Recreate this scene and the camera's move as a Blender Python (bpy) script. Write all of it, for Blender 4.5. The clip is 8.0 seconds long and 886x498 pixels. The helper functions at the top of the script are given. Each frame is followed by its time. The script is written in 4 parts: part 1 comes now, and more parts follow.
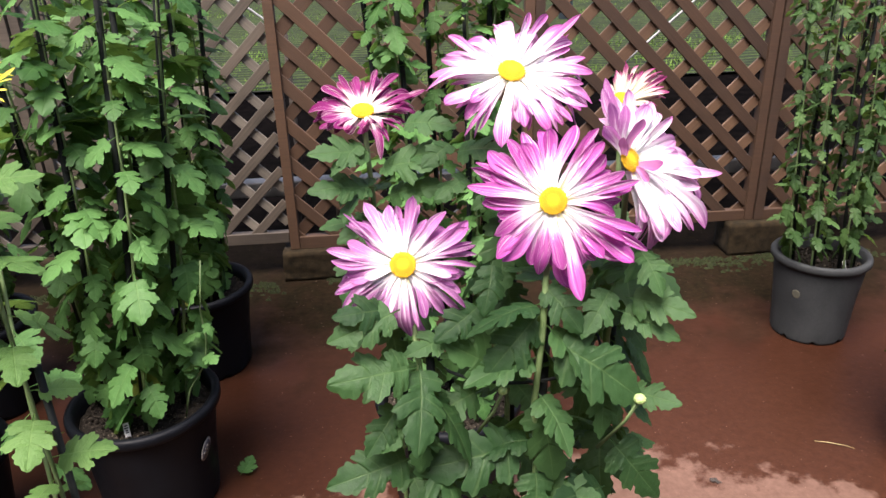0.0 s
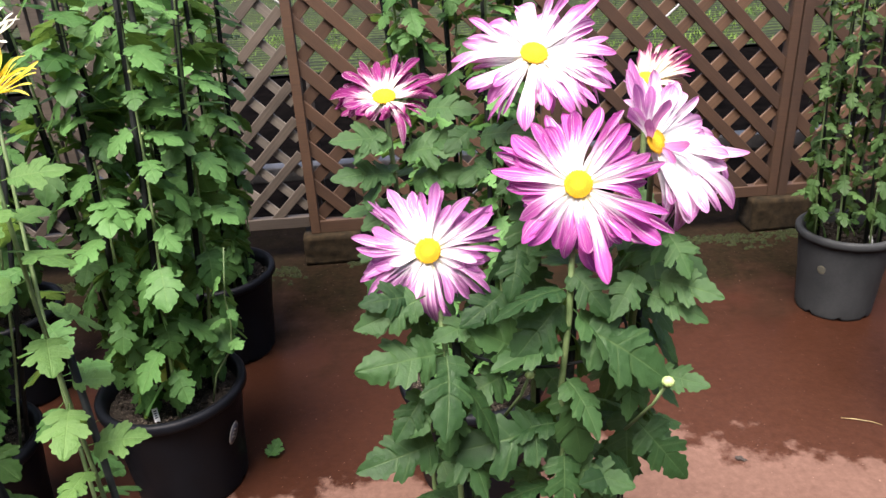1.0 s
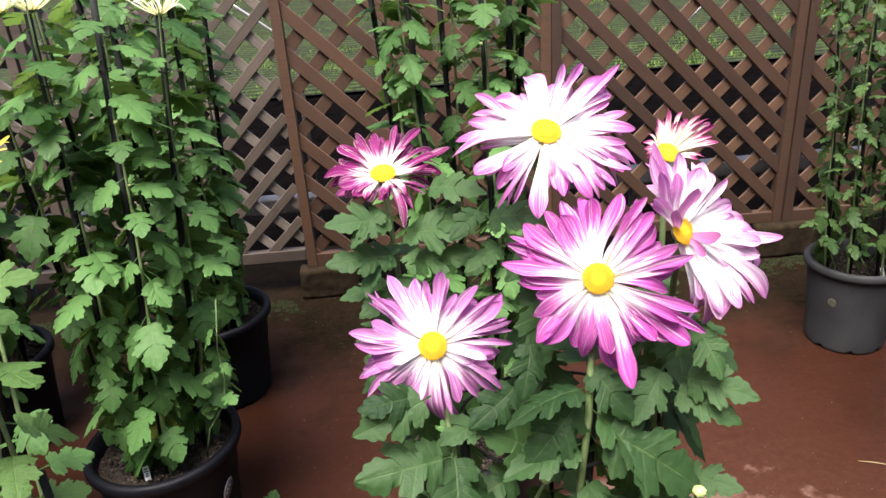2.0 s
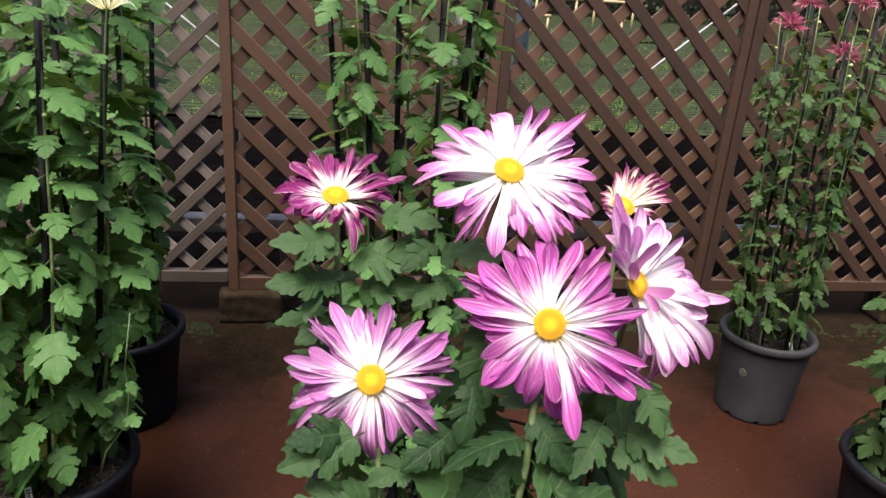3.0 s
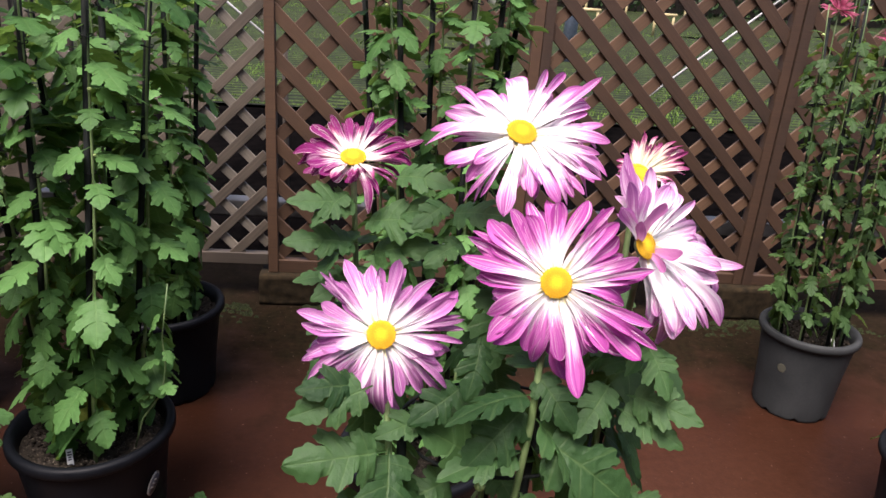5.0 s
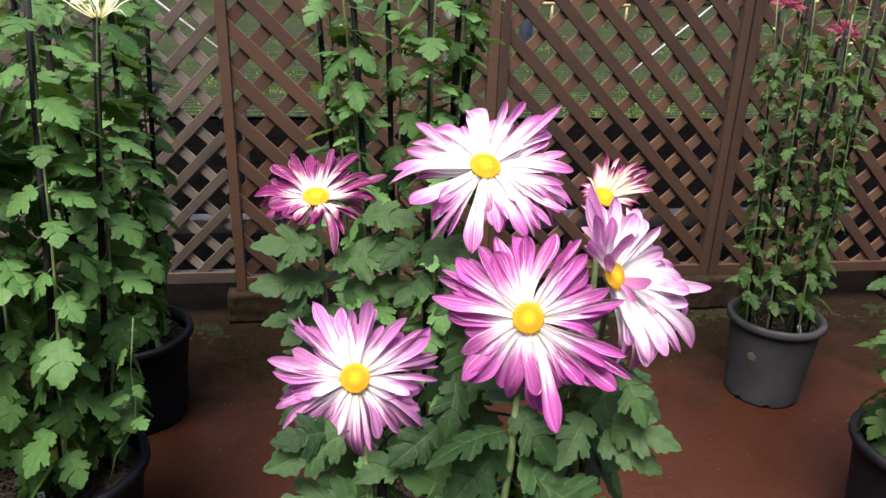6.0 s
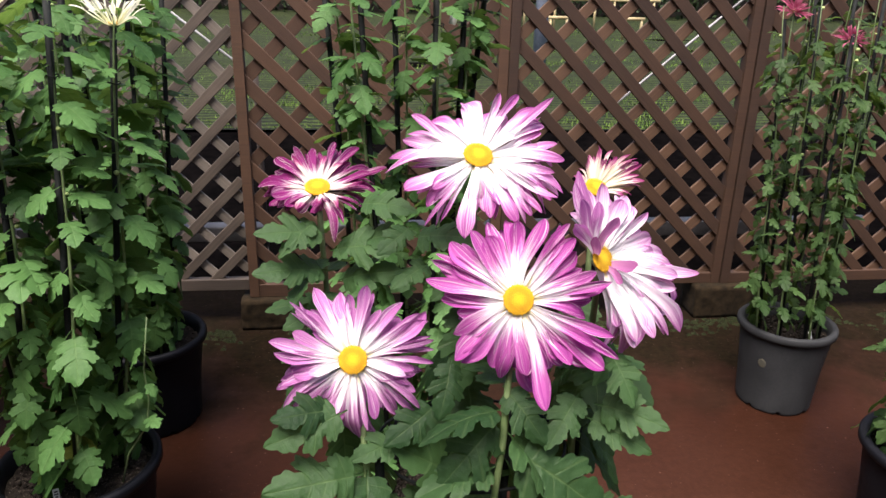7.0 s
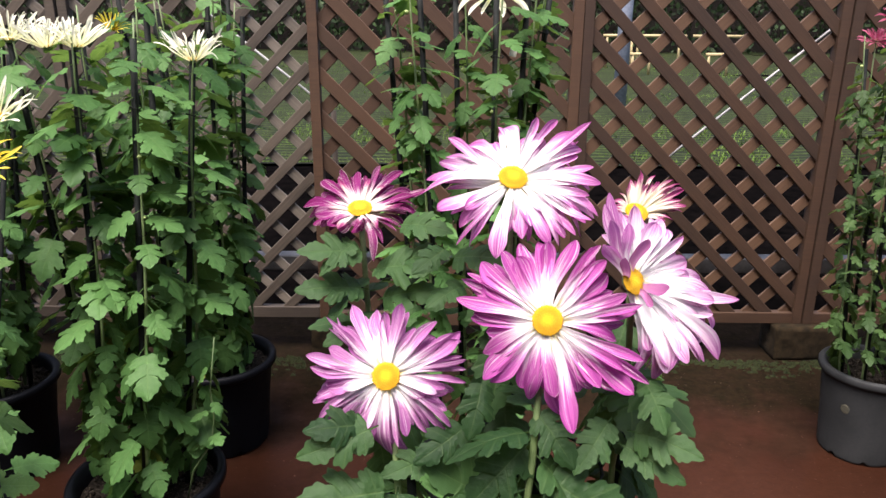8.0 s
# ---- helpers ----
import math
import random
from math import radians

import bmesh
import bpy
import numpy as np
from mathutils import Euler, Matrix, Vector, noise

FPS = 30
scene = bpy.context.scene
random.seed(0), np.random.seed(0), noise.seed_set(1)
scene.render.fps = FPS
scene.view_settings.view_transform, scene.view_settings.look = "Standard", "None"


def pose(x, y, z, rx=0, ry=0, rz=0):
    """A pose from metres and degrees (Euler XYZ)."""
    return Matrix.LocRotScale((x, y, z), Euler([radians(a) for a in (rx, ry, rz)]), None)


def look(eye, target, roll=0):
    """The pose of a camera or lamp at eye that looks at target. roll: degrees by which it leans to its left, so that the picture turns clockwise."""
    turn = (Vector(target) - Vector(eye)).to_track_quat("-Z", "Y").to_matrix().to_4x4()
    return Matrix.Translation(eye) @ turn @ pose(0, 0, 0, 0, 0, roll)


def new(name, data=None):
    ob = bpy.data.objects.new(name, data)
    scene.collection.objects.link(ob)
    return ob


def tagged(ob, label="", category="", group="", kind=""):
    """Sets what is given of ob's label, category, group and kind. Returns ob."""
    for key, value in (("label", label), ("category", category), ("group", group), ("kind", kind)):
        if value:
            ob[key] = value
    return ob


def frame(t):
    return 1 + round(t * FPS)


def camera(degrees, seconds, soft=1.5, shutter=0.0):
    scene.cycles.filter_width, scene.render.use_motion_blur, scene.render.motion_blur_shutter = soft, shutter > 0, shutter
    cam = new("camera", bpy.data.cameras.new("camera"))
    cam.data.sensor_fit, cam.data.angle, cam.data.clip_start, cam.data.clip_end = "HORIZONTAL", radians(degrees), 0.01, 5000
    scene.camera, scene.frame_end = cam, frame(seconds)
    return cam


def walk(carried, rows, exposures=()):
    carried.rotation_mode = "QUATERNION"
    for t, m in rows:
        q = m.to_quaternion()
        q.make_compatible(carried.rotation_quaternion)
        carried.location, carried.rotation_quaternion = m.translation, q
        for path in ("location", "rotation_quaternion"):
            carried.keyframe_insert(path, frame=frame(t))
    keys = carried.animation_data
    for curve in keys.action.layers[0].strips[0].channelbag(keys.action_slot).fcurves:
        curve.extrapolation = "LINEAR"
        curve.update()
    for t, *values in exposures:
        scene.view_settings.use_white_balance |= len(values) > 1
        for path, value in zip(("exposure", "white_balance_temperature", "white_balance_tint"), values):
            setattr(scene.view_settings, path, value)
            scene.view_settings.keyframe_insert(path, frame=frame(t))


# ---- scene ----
cam = camera(62.4, 8.0, 1.5)
PATH = [
    (0, (-0.007, 0.188, 1.107), (0.117, 2.016, 0.305), -1.7),
    (0.5, (-0.006, 0.188, 1.112), (0.11, 2.01, 0.296), -2.5),
    (1, (-0.012, 0.191, 1.111), (0.058, 2.001, 0.262), -3.4),
    (1.5, (-0.012, 0.208, 1.125), (0.089, 2.005, 0.251), -4.1),
    (1.7, (-0.006, 0.235, 1.148), (0.057, 2.044, 0.297), -5.1),
    (2.8, (-0.035, 0.286, 1.141), (0.214, 2.127, 0.4), 2.7),
    (3, (-0.032, 0.284, 1.134), (0.261, 2.13, 0.42), 4.2),
    (3.5, (-0.026, 0.281, 1.126), (0.327, 2.085, 0.34), 6.8),
    (4, (-0.017, 0.283, 1.134), (0.268, 2.058, 0.257), 5.6),
    (4.5, (-0.019, 0.257, 1.114), (0.139, 2.121, 0.408), 3.9),
    (5, (-0.007, 0.263, 1.113), (0.166, 2.116, 0.38), 4.2),
    (5.2, (0.0, 0.267, 1.123), (0.182, 2.117, 0.385), 3.0),
    (6.3, (-0.008, 0.28, 1.14), (0.257, 2.123, 0.41), 1.9),
    (6.5, (-0.006, 0.277, 1.137), (0.256, 2.121, 0.41), 1.7),
    (7, (0.007, 0.25, 1.127), (0.222, 2.111, 0.428), 1.4),
    (7.5, (0.04, 0.224, 1.122), (0.186, 2.125, 0.518), 0.8),
    (8, (0.042, 0.235, 1.119), (0.043, 2.139, 0.509), 0.4),
]
EXPOSURES = [(0, 1.53, 6600, 17), (1.5, 1.69, 6600, 18), (3.0, 1.11, 6600, 20), (5, 1.20, 6600, 20), (7, 1.09, 6600, 20), (8, 1.18, 6600, 19)]
walk(cam, [(t, look(eye, target, roll)) for t, eye, target, roll in PATH], EXPOSURES)


# ---- light ----
world = bpy.data.worlds.new("sky")
scene.world = world
world.use_nodes = True
wn, wl = world.node_tree.nodes, world.node_tree.links
sky = wn.new("ShaderNodeTexSky")
sky.sky_type = "NISHITA"
sky.sun_disc = False
sky.sun_elevation = radians(67)
sky.sun_rotation = radians(211)
sky.dust_density = 4.0
wn["Background"].inputs["Strength"].default_value = 0.15
wl.new(sky.outputs[0], wn["Background"].inputs["Color"])
sun = new("sun", bpy.data.lights.new("sun", "SUN"))
sun.data.energy = 4.4
sun.data.angle = radians(32)
sun.data.color = (1.0, 0.95, 0.88)
sun.matrix_world = look((-1.05, -1.75, 5.0), (0, 0, 0))


# ---- materials ----
class Mat:
    """A node material with short calls."""

    def __init__(self, name, rough=0.6, metal=0.0):
        self.m = bpy.data.materials.new(name)
        self.m.use_nodes = True
        self.n, self.l = self.m.node_tree.nodes, self.m.node_tree.links
        self.b = self.n["Principled BSDF"]
        self.set(self.b, "Roughness", rough)
        self.set(self.b, "Metallic", metal)

    def set(self, node, key, value):
        if hasattr(value, "links"):
            self.l.new(value, node.inputs[key])
        elif isinstance(value, tuple) and len(value) == 3 and node.inputs[key].type == "RGBA":
            node.inputs[key].default_value = (*value, 1)
        else:
            node.inputs[key].default_value = value

    def node(self, kind, **inputs):
        node = self.n.new("ShaderNode" + kind)
        for key, value in inputs.items():
            self.set(node, key, value)
        return node

    def coords(self, which="Object"):
        return self.n.new("ShaderNodeTexCoord").outputs[which]

    def stretch(self, vec, scale, turn=(0, 0, 0)):
        node = self.n.new("ShaderNodeMapping")
        self.set(node, "Vector", vec)
        node.inputs["Scale"].default_value = scale
        node.inputs["Rotation"].default_value = turn
        return node.outputs[0]

    def noise(self, vec, scale, detail=4.0, rough=0.55):
        return self.node("TexNoise", Vector=vec, Scale=scale, Detail=detail, Roughness=rough).outputs[0]

    def math(self, op, a, b=0.0, clamp=False):
        node = self.n.new("ShaderNodeMath")
        node.operation, node.use_clamp = op, clamp
        self.set(node, 0, a)
        self.set(node, 1, b)
        return node.outputs[0]

    def ramp(self, fac, *stops):
        node = self.n.new("ShaderNodeValToRGB")
        self.set(node, "Fac", fac)
        e = node.color_ramp.elements
        while len(e) < len(stops):
            e.new(0.5)
        for el, (pos, col) in zip(e, stops):
            el.position = pos
            el.color = (*col, 1) if isinstance(col, tuple) else (col, col, col, 1)
        return node.outputs[0]

    def mix(self, fac, a, b, blend="MIX"):
        node = self.n.new("ShaderNodeMix")
        node.data_type, node.blend_type = "RGBA", blend
        for sock, value in ((node.inputs[0], fac), (node.inputs[6], a), (node.inputs[7], b)):
            if hasattr(value, "links"):
                self.l.new(value, sock)
            elif isinstance(value, tuple):
                sock.default_value = (*value, 1)
            else:
                sock.default_value = value
        return node.outputs[2]

    def random(self):
        return self.n.new("ShaderNodeObjectInfo").outputs["Random"]

    def color(self, value):
        self.set(self.b, "Base Color", value)
        return self

    def rough(self, value):
        self.set(self.b, "Roughness", value)
        return self

    def bump(self, height, strength=0.4, distance=0.002):
        node = self.n.new("ShaderNodeBump")
        node.inputs["Strength"].default_value = strength
        node.inputs["Distance"].default_value = distance
        self.set(node, "Height", height)
        self.set(self.b, "Normal", node.outputs[0])
        return self

    def thin(self, tint, share):
        """Lets some light through, as a leaf or a petal does."""
        out = self.n["Material Output"]
        trans = self.node("BsdfTranslucent", Color=tint)
        both = self.node("MixShader", Fac=share)
        self.l.new(self.b.outputs[0], both.inputs[1])
        self.l.new(trans.outputs[0], both.inputs[2])
        self.l.new(both.outputs[0], out.inputs["Surface"])
        return self


def leaf_material(name, dark, light, rough=0.5, joined=False):
    m = Mat(name, rough)
    uv = m.coords("UV")
    xy = m.node("SeparateXYZ", Vector=uv)
    across = m.math("ABSOLUTE", m.math("SUBTRACT", xy.outputs[0], 0.5))
    rib = m.math("SUBTRACT", 1.0, m.math("MULTIPLY", across, 28.0), clamp=True)
    rise = m.math("MULTIPLY", xy.outputs[1], 2.5)
    side = m.math("ABSOLUTE", m.math("SUBTRACT", m.math("FRACT", rise), 0.5))
    vein = m.math("SUBTRACT", 1.0, m.math("MULTIPLY", side, 22.0), clamp=True)
    veins = m.math("MAXIMUM", rib, m.math("MULTIPLY", vein, 0.6))
    blotch = m.noise(m.coords(), 9.0, 6.0, 0.65)
    own = m.n.new("ShaderNodeNewGeometry").outputs["Random Per Island"] if joined else m.random()
    base = m.ramp(m.math("ADD", m.math("MULTIPLY", blotch, 0.70), m.math("MULTIPLY", own, 0.60)), (0.3, dark), (0.92, light))
    m.set(m.b, "Specular IOR Level", 0.17)
    pale = m.mix(0.45, base, (0.24, 0.34, 0.12))
    col = m.mix(m.math("MULTIPLY", veins, 0.30), base, pale)
    m.color(col)
    m.bump(m.math("SUBTRACT", m.math("MULTIPLY", m.noise(m.coords(), 17.0, 5.0), 1.6), m.math("MULTIPLY", veins, 0.5)), 0.45, 0.002)
    m.thin(m.mix(0.5, col, (0.25, 0.40, 0.06)), 0.30)
    return m.m


def petal_material(name, base, mid, tip, reach, lined=0.65):
    """reach: how far the pale part runs along the petal; lined: how plainly fine lines show on the coloured part."""
    m = Mat(name, 0.7)
    m.set(m.b, "Specular IOR Level", 0.2)
    uv = m.coords("UV")
    xy = m.node("SeparateXYZ", Vector=uv)
    own = m.node("VectorMath")
    own.operation = "ADD"
    m.set(own, 0, uv)
    m.set(own, 1, m.math("MULTIPLY", m.random(), 37.0))
    uv = own.outputs[0]
    streak = m.noise(m.stretch(uv, (8.0, 0.6, 1.0)), 1.0, 4.0, 0.7)
    soft = m.noise(m.stretch(uv, (2.5, 2.0, 1.0)), 1.0, 2.0)
    across = m.math("ABSOLUTE", m.math("SUBTRACT", xy.outputs[0], 0.5))
    at = m.math("ADD", xy.outputs[1], m.math("MULTIPLY", m.math("SUBTRACT", streak, 0.5), 1.05))
    at = m.math("ADD", at, m.math("MULTIPLY", m.math("SUBTRACT", soft, 0.5), 0.30))
    at = m.math("ADD", at, m.math("MULTIPLY", m.math("SUBTRACT", m.random(), 0.5), 0.20))
    at = m.math("ADD", at, m.math("MULTIPLY", across, 0.16))
    col = m.ramp(at, (0.02, (0.90, 0.84, 0.44)), (0.12, base), (reach, base), (reach + 0.26, mid), (1.0, tip))
    lines = m.noise(m.stretch(uv, (21.0, 0.35, 1.0)), 1.0, 2.0)
    far = m.ramp(xy.outputs[1], (reach * 0.75, 0.0), (reach + 0.25, 1.0))
    col = m.mix(m.math("MULTIPLY", m.ramp(lines, (0.34, lined), (0.46, 0.0)), far), col, tip)
    col = m.mix(m.math("MULTIPLY", m.ramp(lines, (0.56, 0.0), (0.68, lined)), far), col, base)
    m.color(col)
    m.bump(lines, 0.6, 0.002)
    m.thin(col, 0.44)
    return m.m


def wood_material(name, dark, light, turn=(0, 0, 0)):
    m = Mat(name, 0.7)
    at = m.coords("Generated")
    obj = m.coords()
    grain = m.noise(m.stretch(obj, (2.2, 60.0, 60.0), turn), 3.0, 6.0, 0.65)
    wear = m.noise(obj, 9.0, 4.0)
    mixd = m.math("ADD", m.math("MULTIPLY", grain, 0.55), m.math("ADD", m.math("MULTIPLY", wear, 0.35), m.math("MULTIPLY", m.random(), 0.22)))
    m.color(m.ramp(mixd, (0.32, dark), (0.78, light)))
    m.bump(grain, 0.45, 0.002)
    return m.m


def plastic_material(name, dark, dusty, rough=0.5):
    m = Mat(name, rough)
    obj = m.coords()
    dust = m.noise(m.stretch(obj, (5.0, 5.0, 4.0)), 2.0, 6.0, 0.65)
    fine = m.noise(obj, 160.0, 3.0)
    m.set(m.b, "Specular IOR Level", 0.10)
    m.color(m.ramp(m.math("ADD", m.math("MULTIPLY", dust, 0.8), m.math("MULTIPLY", fine, 0.2)), (0.35, dark), (0.75, dusty)))
    m.rough(m.ramp(dust, (0.3, rough - 0.12), (0.8, rough + 0.25)))
    m.bump(fine, 0.15, 0.001)
    return m.m


def plain(name, low, high, rough=0.6, scale=40.0, bump=0.3, metal=0.0):
    m = Mat(name, rough, metal)
    spots = m.noise(m.coords(), scale, 6.0, 0.6)
    m.color(m.ramp(spots, (0.3, low), (0.72, high)))
    m.bump(spots, bump, 0.002)
    return m.m


LEAF_MAIN = leaf_material("leaf_deep_green", (0.0100, 0.032, 0.0105), (0.036, 0.084, 0.0275))
LEAF_SIDE = leaf_material("leaf_fresh_green", (0.021, 0.064, 0.0160), (0.083, 0.190, 0.056))
LEAF_MASS = leaf_material("leaf_fresh_green_mass", (0.021, 0.064, 0.0160), (0.083, 0.190, 0.056), joined=True)
LEAF_FORE = leaf_material("leaf_pale_green", (0.028, 0.074, 0.016), (0.082, 0.162, 0.044))
LEAF_THIN = leaf_material("leaf_dull_green", (0.0145, 0.039, 0.0105), (0.048, 0.096, 0.029))
LEAF_LACE = leaf_material("leaf_dull_green_mass", (0.0145, 0.039, 0.0105), (0.048, 0.096, 0.029), joined=True)
LEAF_OLD = leaf_material("leaf_yellowing", (0.075, 0.110, 0.018), (0.170, 0.180, 0.040))
BUD = plain("bud_pale", (0.14, 0.24, 0.06), (0.40, 0.48, 0.19), 0.6, 300.0, 0.4)
STEM = plain("stem_green", (0.065, 0.115, 0.038), (0.145, 0.205, 0.085), 0.55, 60.0)
PETAL_PINK = petal_material("petal_pink_white", (0.93, 0.90, 0.91), (0.58, 0.15, 0.46), (0.38, 0.055, 0.30), 0.33)
PETAL_PALE = petal_material("petal_pale_pink", (0.92, 0.89, 0.90), (0.58, 0.25, 0.51), (0.36, 0.10, 0.32), 0.37)
PETAL_SNOW = petal_material("petal_white_lilac", (0.93, 0.91, 0.92), (0.66, 0.27, 0.56), (0.42, 0.09, 0.34), 0.52)
PETAL_WHITE = petal_material("petal_mostly_white", (0.94, 0.92, 0.93), (0.78, 0.50, 0.71), (0.52, 0.18, 0.45), 0.60, 0.35)
PETAL_DUSKY = petal_material("petal_dusky_pink", (0.56, 0.27, 0.44), (0.50, 0.19, 0.39), (0.36, 0.11, 0.28), 0.25, 0.4)
PETAL_DEEP = petal_material("petal_magenta", (0.90, 0.84, 0.82), (0.29, 0.030, 0.185), (0.165, 0.008, 0.095), 0.30)
PETAL_INNER = petal_material("petal_white_inner", (0.92, 0.90, 0.90), (0.84, 0.70, 0.80), (0.66, 0.36, 0.60), 0.55)
PETAL_SPIKE = petal_material("petal_spiky", (0.92, 0.87, 0.70), (0.42, 0.08, 0.24), (0.20, 0.012, 0.10), 0.58, 0.2)
PETAL_CREAM = petal_material("petal_cream", (0.90, 0.90, 0.58), (0.90, 0.91, 0.72), (0.90, 0.91, 0.78), 0.40)
PETAL_YELLOW = petal_material("petal_yellow", (0.82, 0.62, 0.04), (0.86, 0.72, 0.07), (0.88, 0.76, 0.14), 0.40)
PETAL_ROSE = petal_material("petal_rose", (0.45, 0.12, 0.20), (0.32, 0.035, 0.10), (0.46, 0.14, 0.22), 0.20)


def disc_material():
    m = Mat("disc_golden", 0.8)
    at = m.coords()
    xyz = m.node("SeparateXYZ", Vector=at)
    far = m.math("SQRT", m.math("ADD", m.math("MULTIPLY", xyz.outputs[0], xyz.outputs[0]), m.math("MULTIPLY", xyz.outputs[1], xyz.outputs[1])))
    spots = m.noise(at, 14.0, 3.0)
    m.color(m.ramp(m.math("ADD", far, m.math("MULTIPLY", m.math("SUBTRACT", spots, 0.5), 0.9)), (0.20, (0.80, 0.56, 0.014)), (0.62, (0.62, 0.33, 0.004)), (0.95, (0.80, 0.46, 0.008))))
    m.bump(spots, 0.6, 0.05)
    return m.m


DISC = disc_material()
BROWN = wood_material("brown_stained_wood", (0.0265, 0.0122, 0.0050), (0.066, 0.0315, 0.0135))
# darker copy of BROWN: the shade on the right-hand panels is in its colour
BROWN_SHADED = wood_material("shaded_brown_stain", (0.0175, 0.0080, 0.0032), (0.045, 0.0205, 0.0082))
GREY_RAIL = wood_material("dark_weathered_rail", (0.016, 0.012, 0.0085), (0.056, 0.043, 0.032))
BROWN_BACK = wood_material("faded_brown_wood", (0.044, 0.022, 0.0105), (0.100, 0.054, 0.027))
GREY = wood_material("weathered_grey_wood", (0.026, 0.020, 0.0145), (0.098, 0.077, 0.057))
GREY_BACK = wood_material("pale_weathered_wood", (0.058, 0.050, 0.040), (0.175, 0.150, 0.120))
POT_BLACK = plastic_material("black_pot_plastic", (0.0022, 0.0027, 0.0038), (0.006, 0.007, 0.0095), 0.45)
POT_DARK = plastic_material("dark_pot_plastic", (0.005, 0.0055, 0.0075), (0.013, 0.014, 0.017), 0.5)
POT_GREY = plastic_material("grey_pot_plastic", (0.0195, 0.0215, 0.0225), (0.039, 0.0415, 0.0430), 0.55)


def soil_material():
    m = Mat("potting_soil", 0.95)
    at = m.coords()
    spots = m.noise(at, 160.0, 6.0, 0.6)
    grit = m.ramp(m.noise(at, 230.0, 2.0), (0.60, 0.0), (0.66, 1.0))
    dark = m.ramp(spots, (0.3, (0.003, 0.0024, 0.0018)), (0.72, (0.030, 0.024, 0.018)))
    m.color(m.mix(m.math("MULTIPLY", grit, 0.7), dark, (0.14, 0.12, 0.09)))
    m.bump(spots, 0.8, 0.002)
    return m.m


SOIL = soil_material()
STAKE = plain("black_stake", (0.004, 0.0055, 0.0055), (0.013, 0.016, 0.015), 0.75, 50.0, 0.2)
WHITE = plain("white_plastic", (0.62, 0.62, 0.60), (0.78, 0.78, 0.76), 0.45, 60.0, 0.1)
INK = plain("dark_print", (0.02, 0.02, 0.03), (0.05, 0.05, 0.06), 0.6)
MOSS = plain("moss", (0.006, 0.008, 0.003), (0.020, 0.026, 0.008), 0.95, 120.0, 0.9)
# ground behind the lattice: near-black all over, set without gloss below
DARK_GROUND = plain("near_black_ground", (0.0008, 0.0008, 0.0009), (0.0030, 0.0026, 0.0026), 1.0, 14.0, 0.3)
GRASS = plain("grass_blade", (0.030, 0.070, 0.008), (0.105, 0.170, 0.032), 0.7, 3.0, 0.1)
HEDGE = plain("hedge_leaf", (0.006, 0.016, 0.006), (0.030, 0.055, 0.018), 0.6, 2.0, 0.1)
BARK = plain("dark_bark", (0.012, 0.009, 0.007), (0.040, 0.030, 0.022), 0.9, 20.0, 0.6)
TROUGH = plain("grey_trough_plastic", (0.035, 0.035, 0.035), (0.11, 0.11, 0.11), 0.6, 20.0, 0.1)
# the rods' white glints are painted as pale spots on dark grey
PIPE = plain("glinting_pale_pipe", (0.03, 0.03, 0.032), (0.55, 0.56, 0.56), 0.4, 4.0, 0.1)
POLE_BLUE = plain("blue_grey_post", (0.10, 0.12, 0.16), (0.20, 0.23, 0.28), 0.6, 20.0, 0.2)
STRAW = plain("bamboo_yellow", (0.22, 0.17, 0.075), (0.36, 0.30, 0.15), 0.6, 20.0, 0.3)
STONE = plain("mossy_block", (0.006, 0.0045, 0.0020), (0.028, 0.019, 0.009), 0.95, 45.0, 0.9)
BLOCKER = plain("blocker_boards", (0.060, 0.045, 0.035), (0.11, 0.085, 0.07), 0.8, 6.0, 0.3)
STICKER = plain("grey_sticker", (0.09, 0.085, 0.08), (0.24, 0.23, 0.21), 0.35, 120.0, 0.1)
FOIL = plain("old_label_gum", (0.040, 0.041, 0.034), (0.080, 0.076, 0.046), 0.8, 90.0, 0.3)

def lawn_material():
    m = Mat("mown_lawn_rows", 0.95)
    at = m.coords()
    xyz = m.node("SeparateXYZ", Vector=at)
    sway = m.math("MULTIPLY", m.noise(m.stretch(at, (0.8, 0.3, 1.0)), 1.0, 3.0), 9.0)
    rows = m.math("SINE", m.math("ADD", m.math("MULTIPLY", xyz.outputs[1], 46.0), sway))
    patch = m.noise(at, 2.6, 6.0, 0.7)
    tuft = m.noise(m.stretch(at, (26.0, 12.0, 1.0)), 1.0, 4.0)
    mixed = m.math("ADD", m.math("MULTIPLY", rows, 0.16), m.math("ADD", m.math("MULTIPLY", patch, 0.5), m.math("MULTIPLY", tuft, 0.5)))
    m.color(m.ramp(mixed, (0.38, (0.003, 0.004, 0.0020)), (0.57, (0.016, 0.025, 0.0055)), (0.80, (0.045, 0.068, 0.013))))
    m.bump(tuft, 0.8, 0.01)
    return m.m


LAWN = lawn_material()
for dull in (DARK_GROUND, STAKE, SOIL, STONE, GRASS, LAWN, HEDGE, MOSS):
    dull.node_tree.nodes["Principled BSDF"].inputs["Specular IOR Level"].default_value = 0.15
DARK_GROUND.node_tree.nodes["Principled BSDF"].inputs["Specular IOR Level"].default_value = 0.0


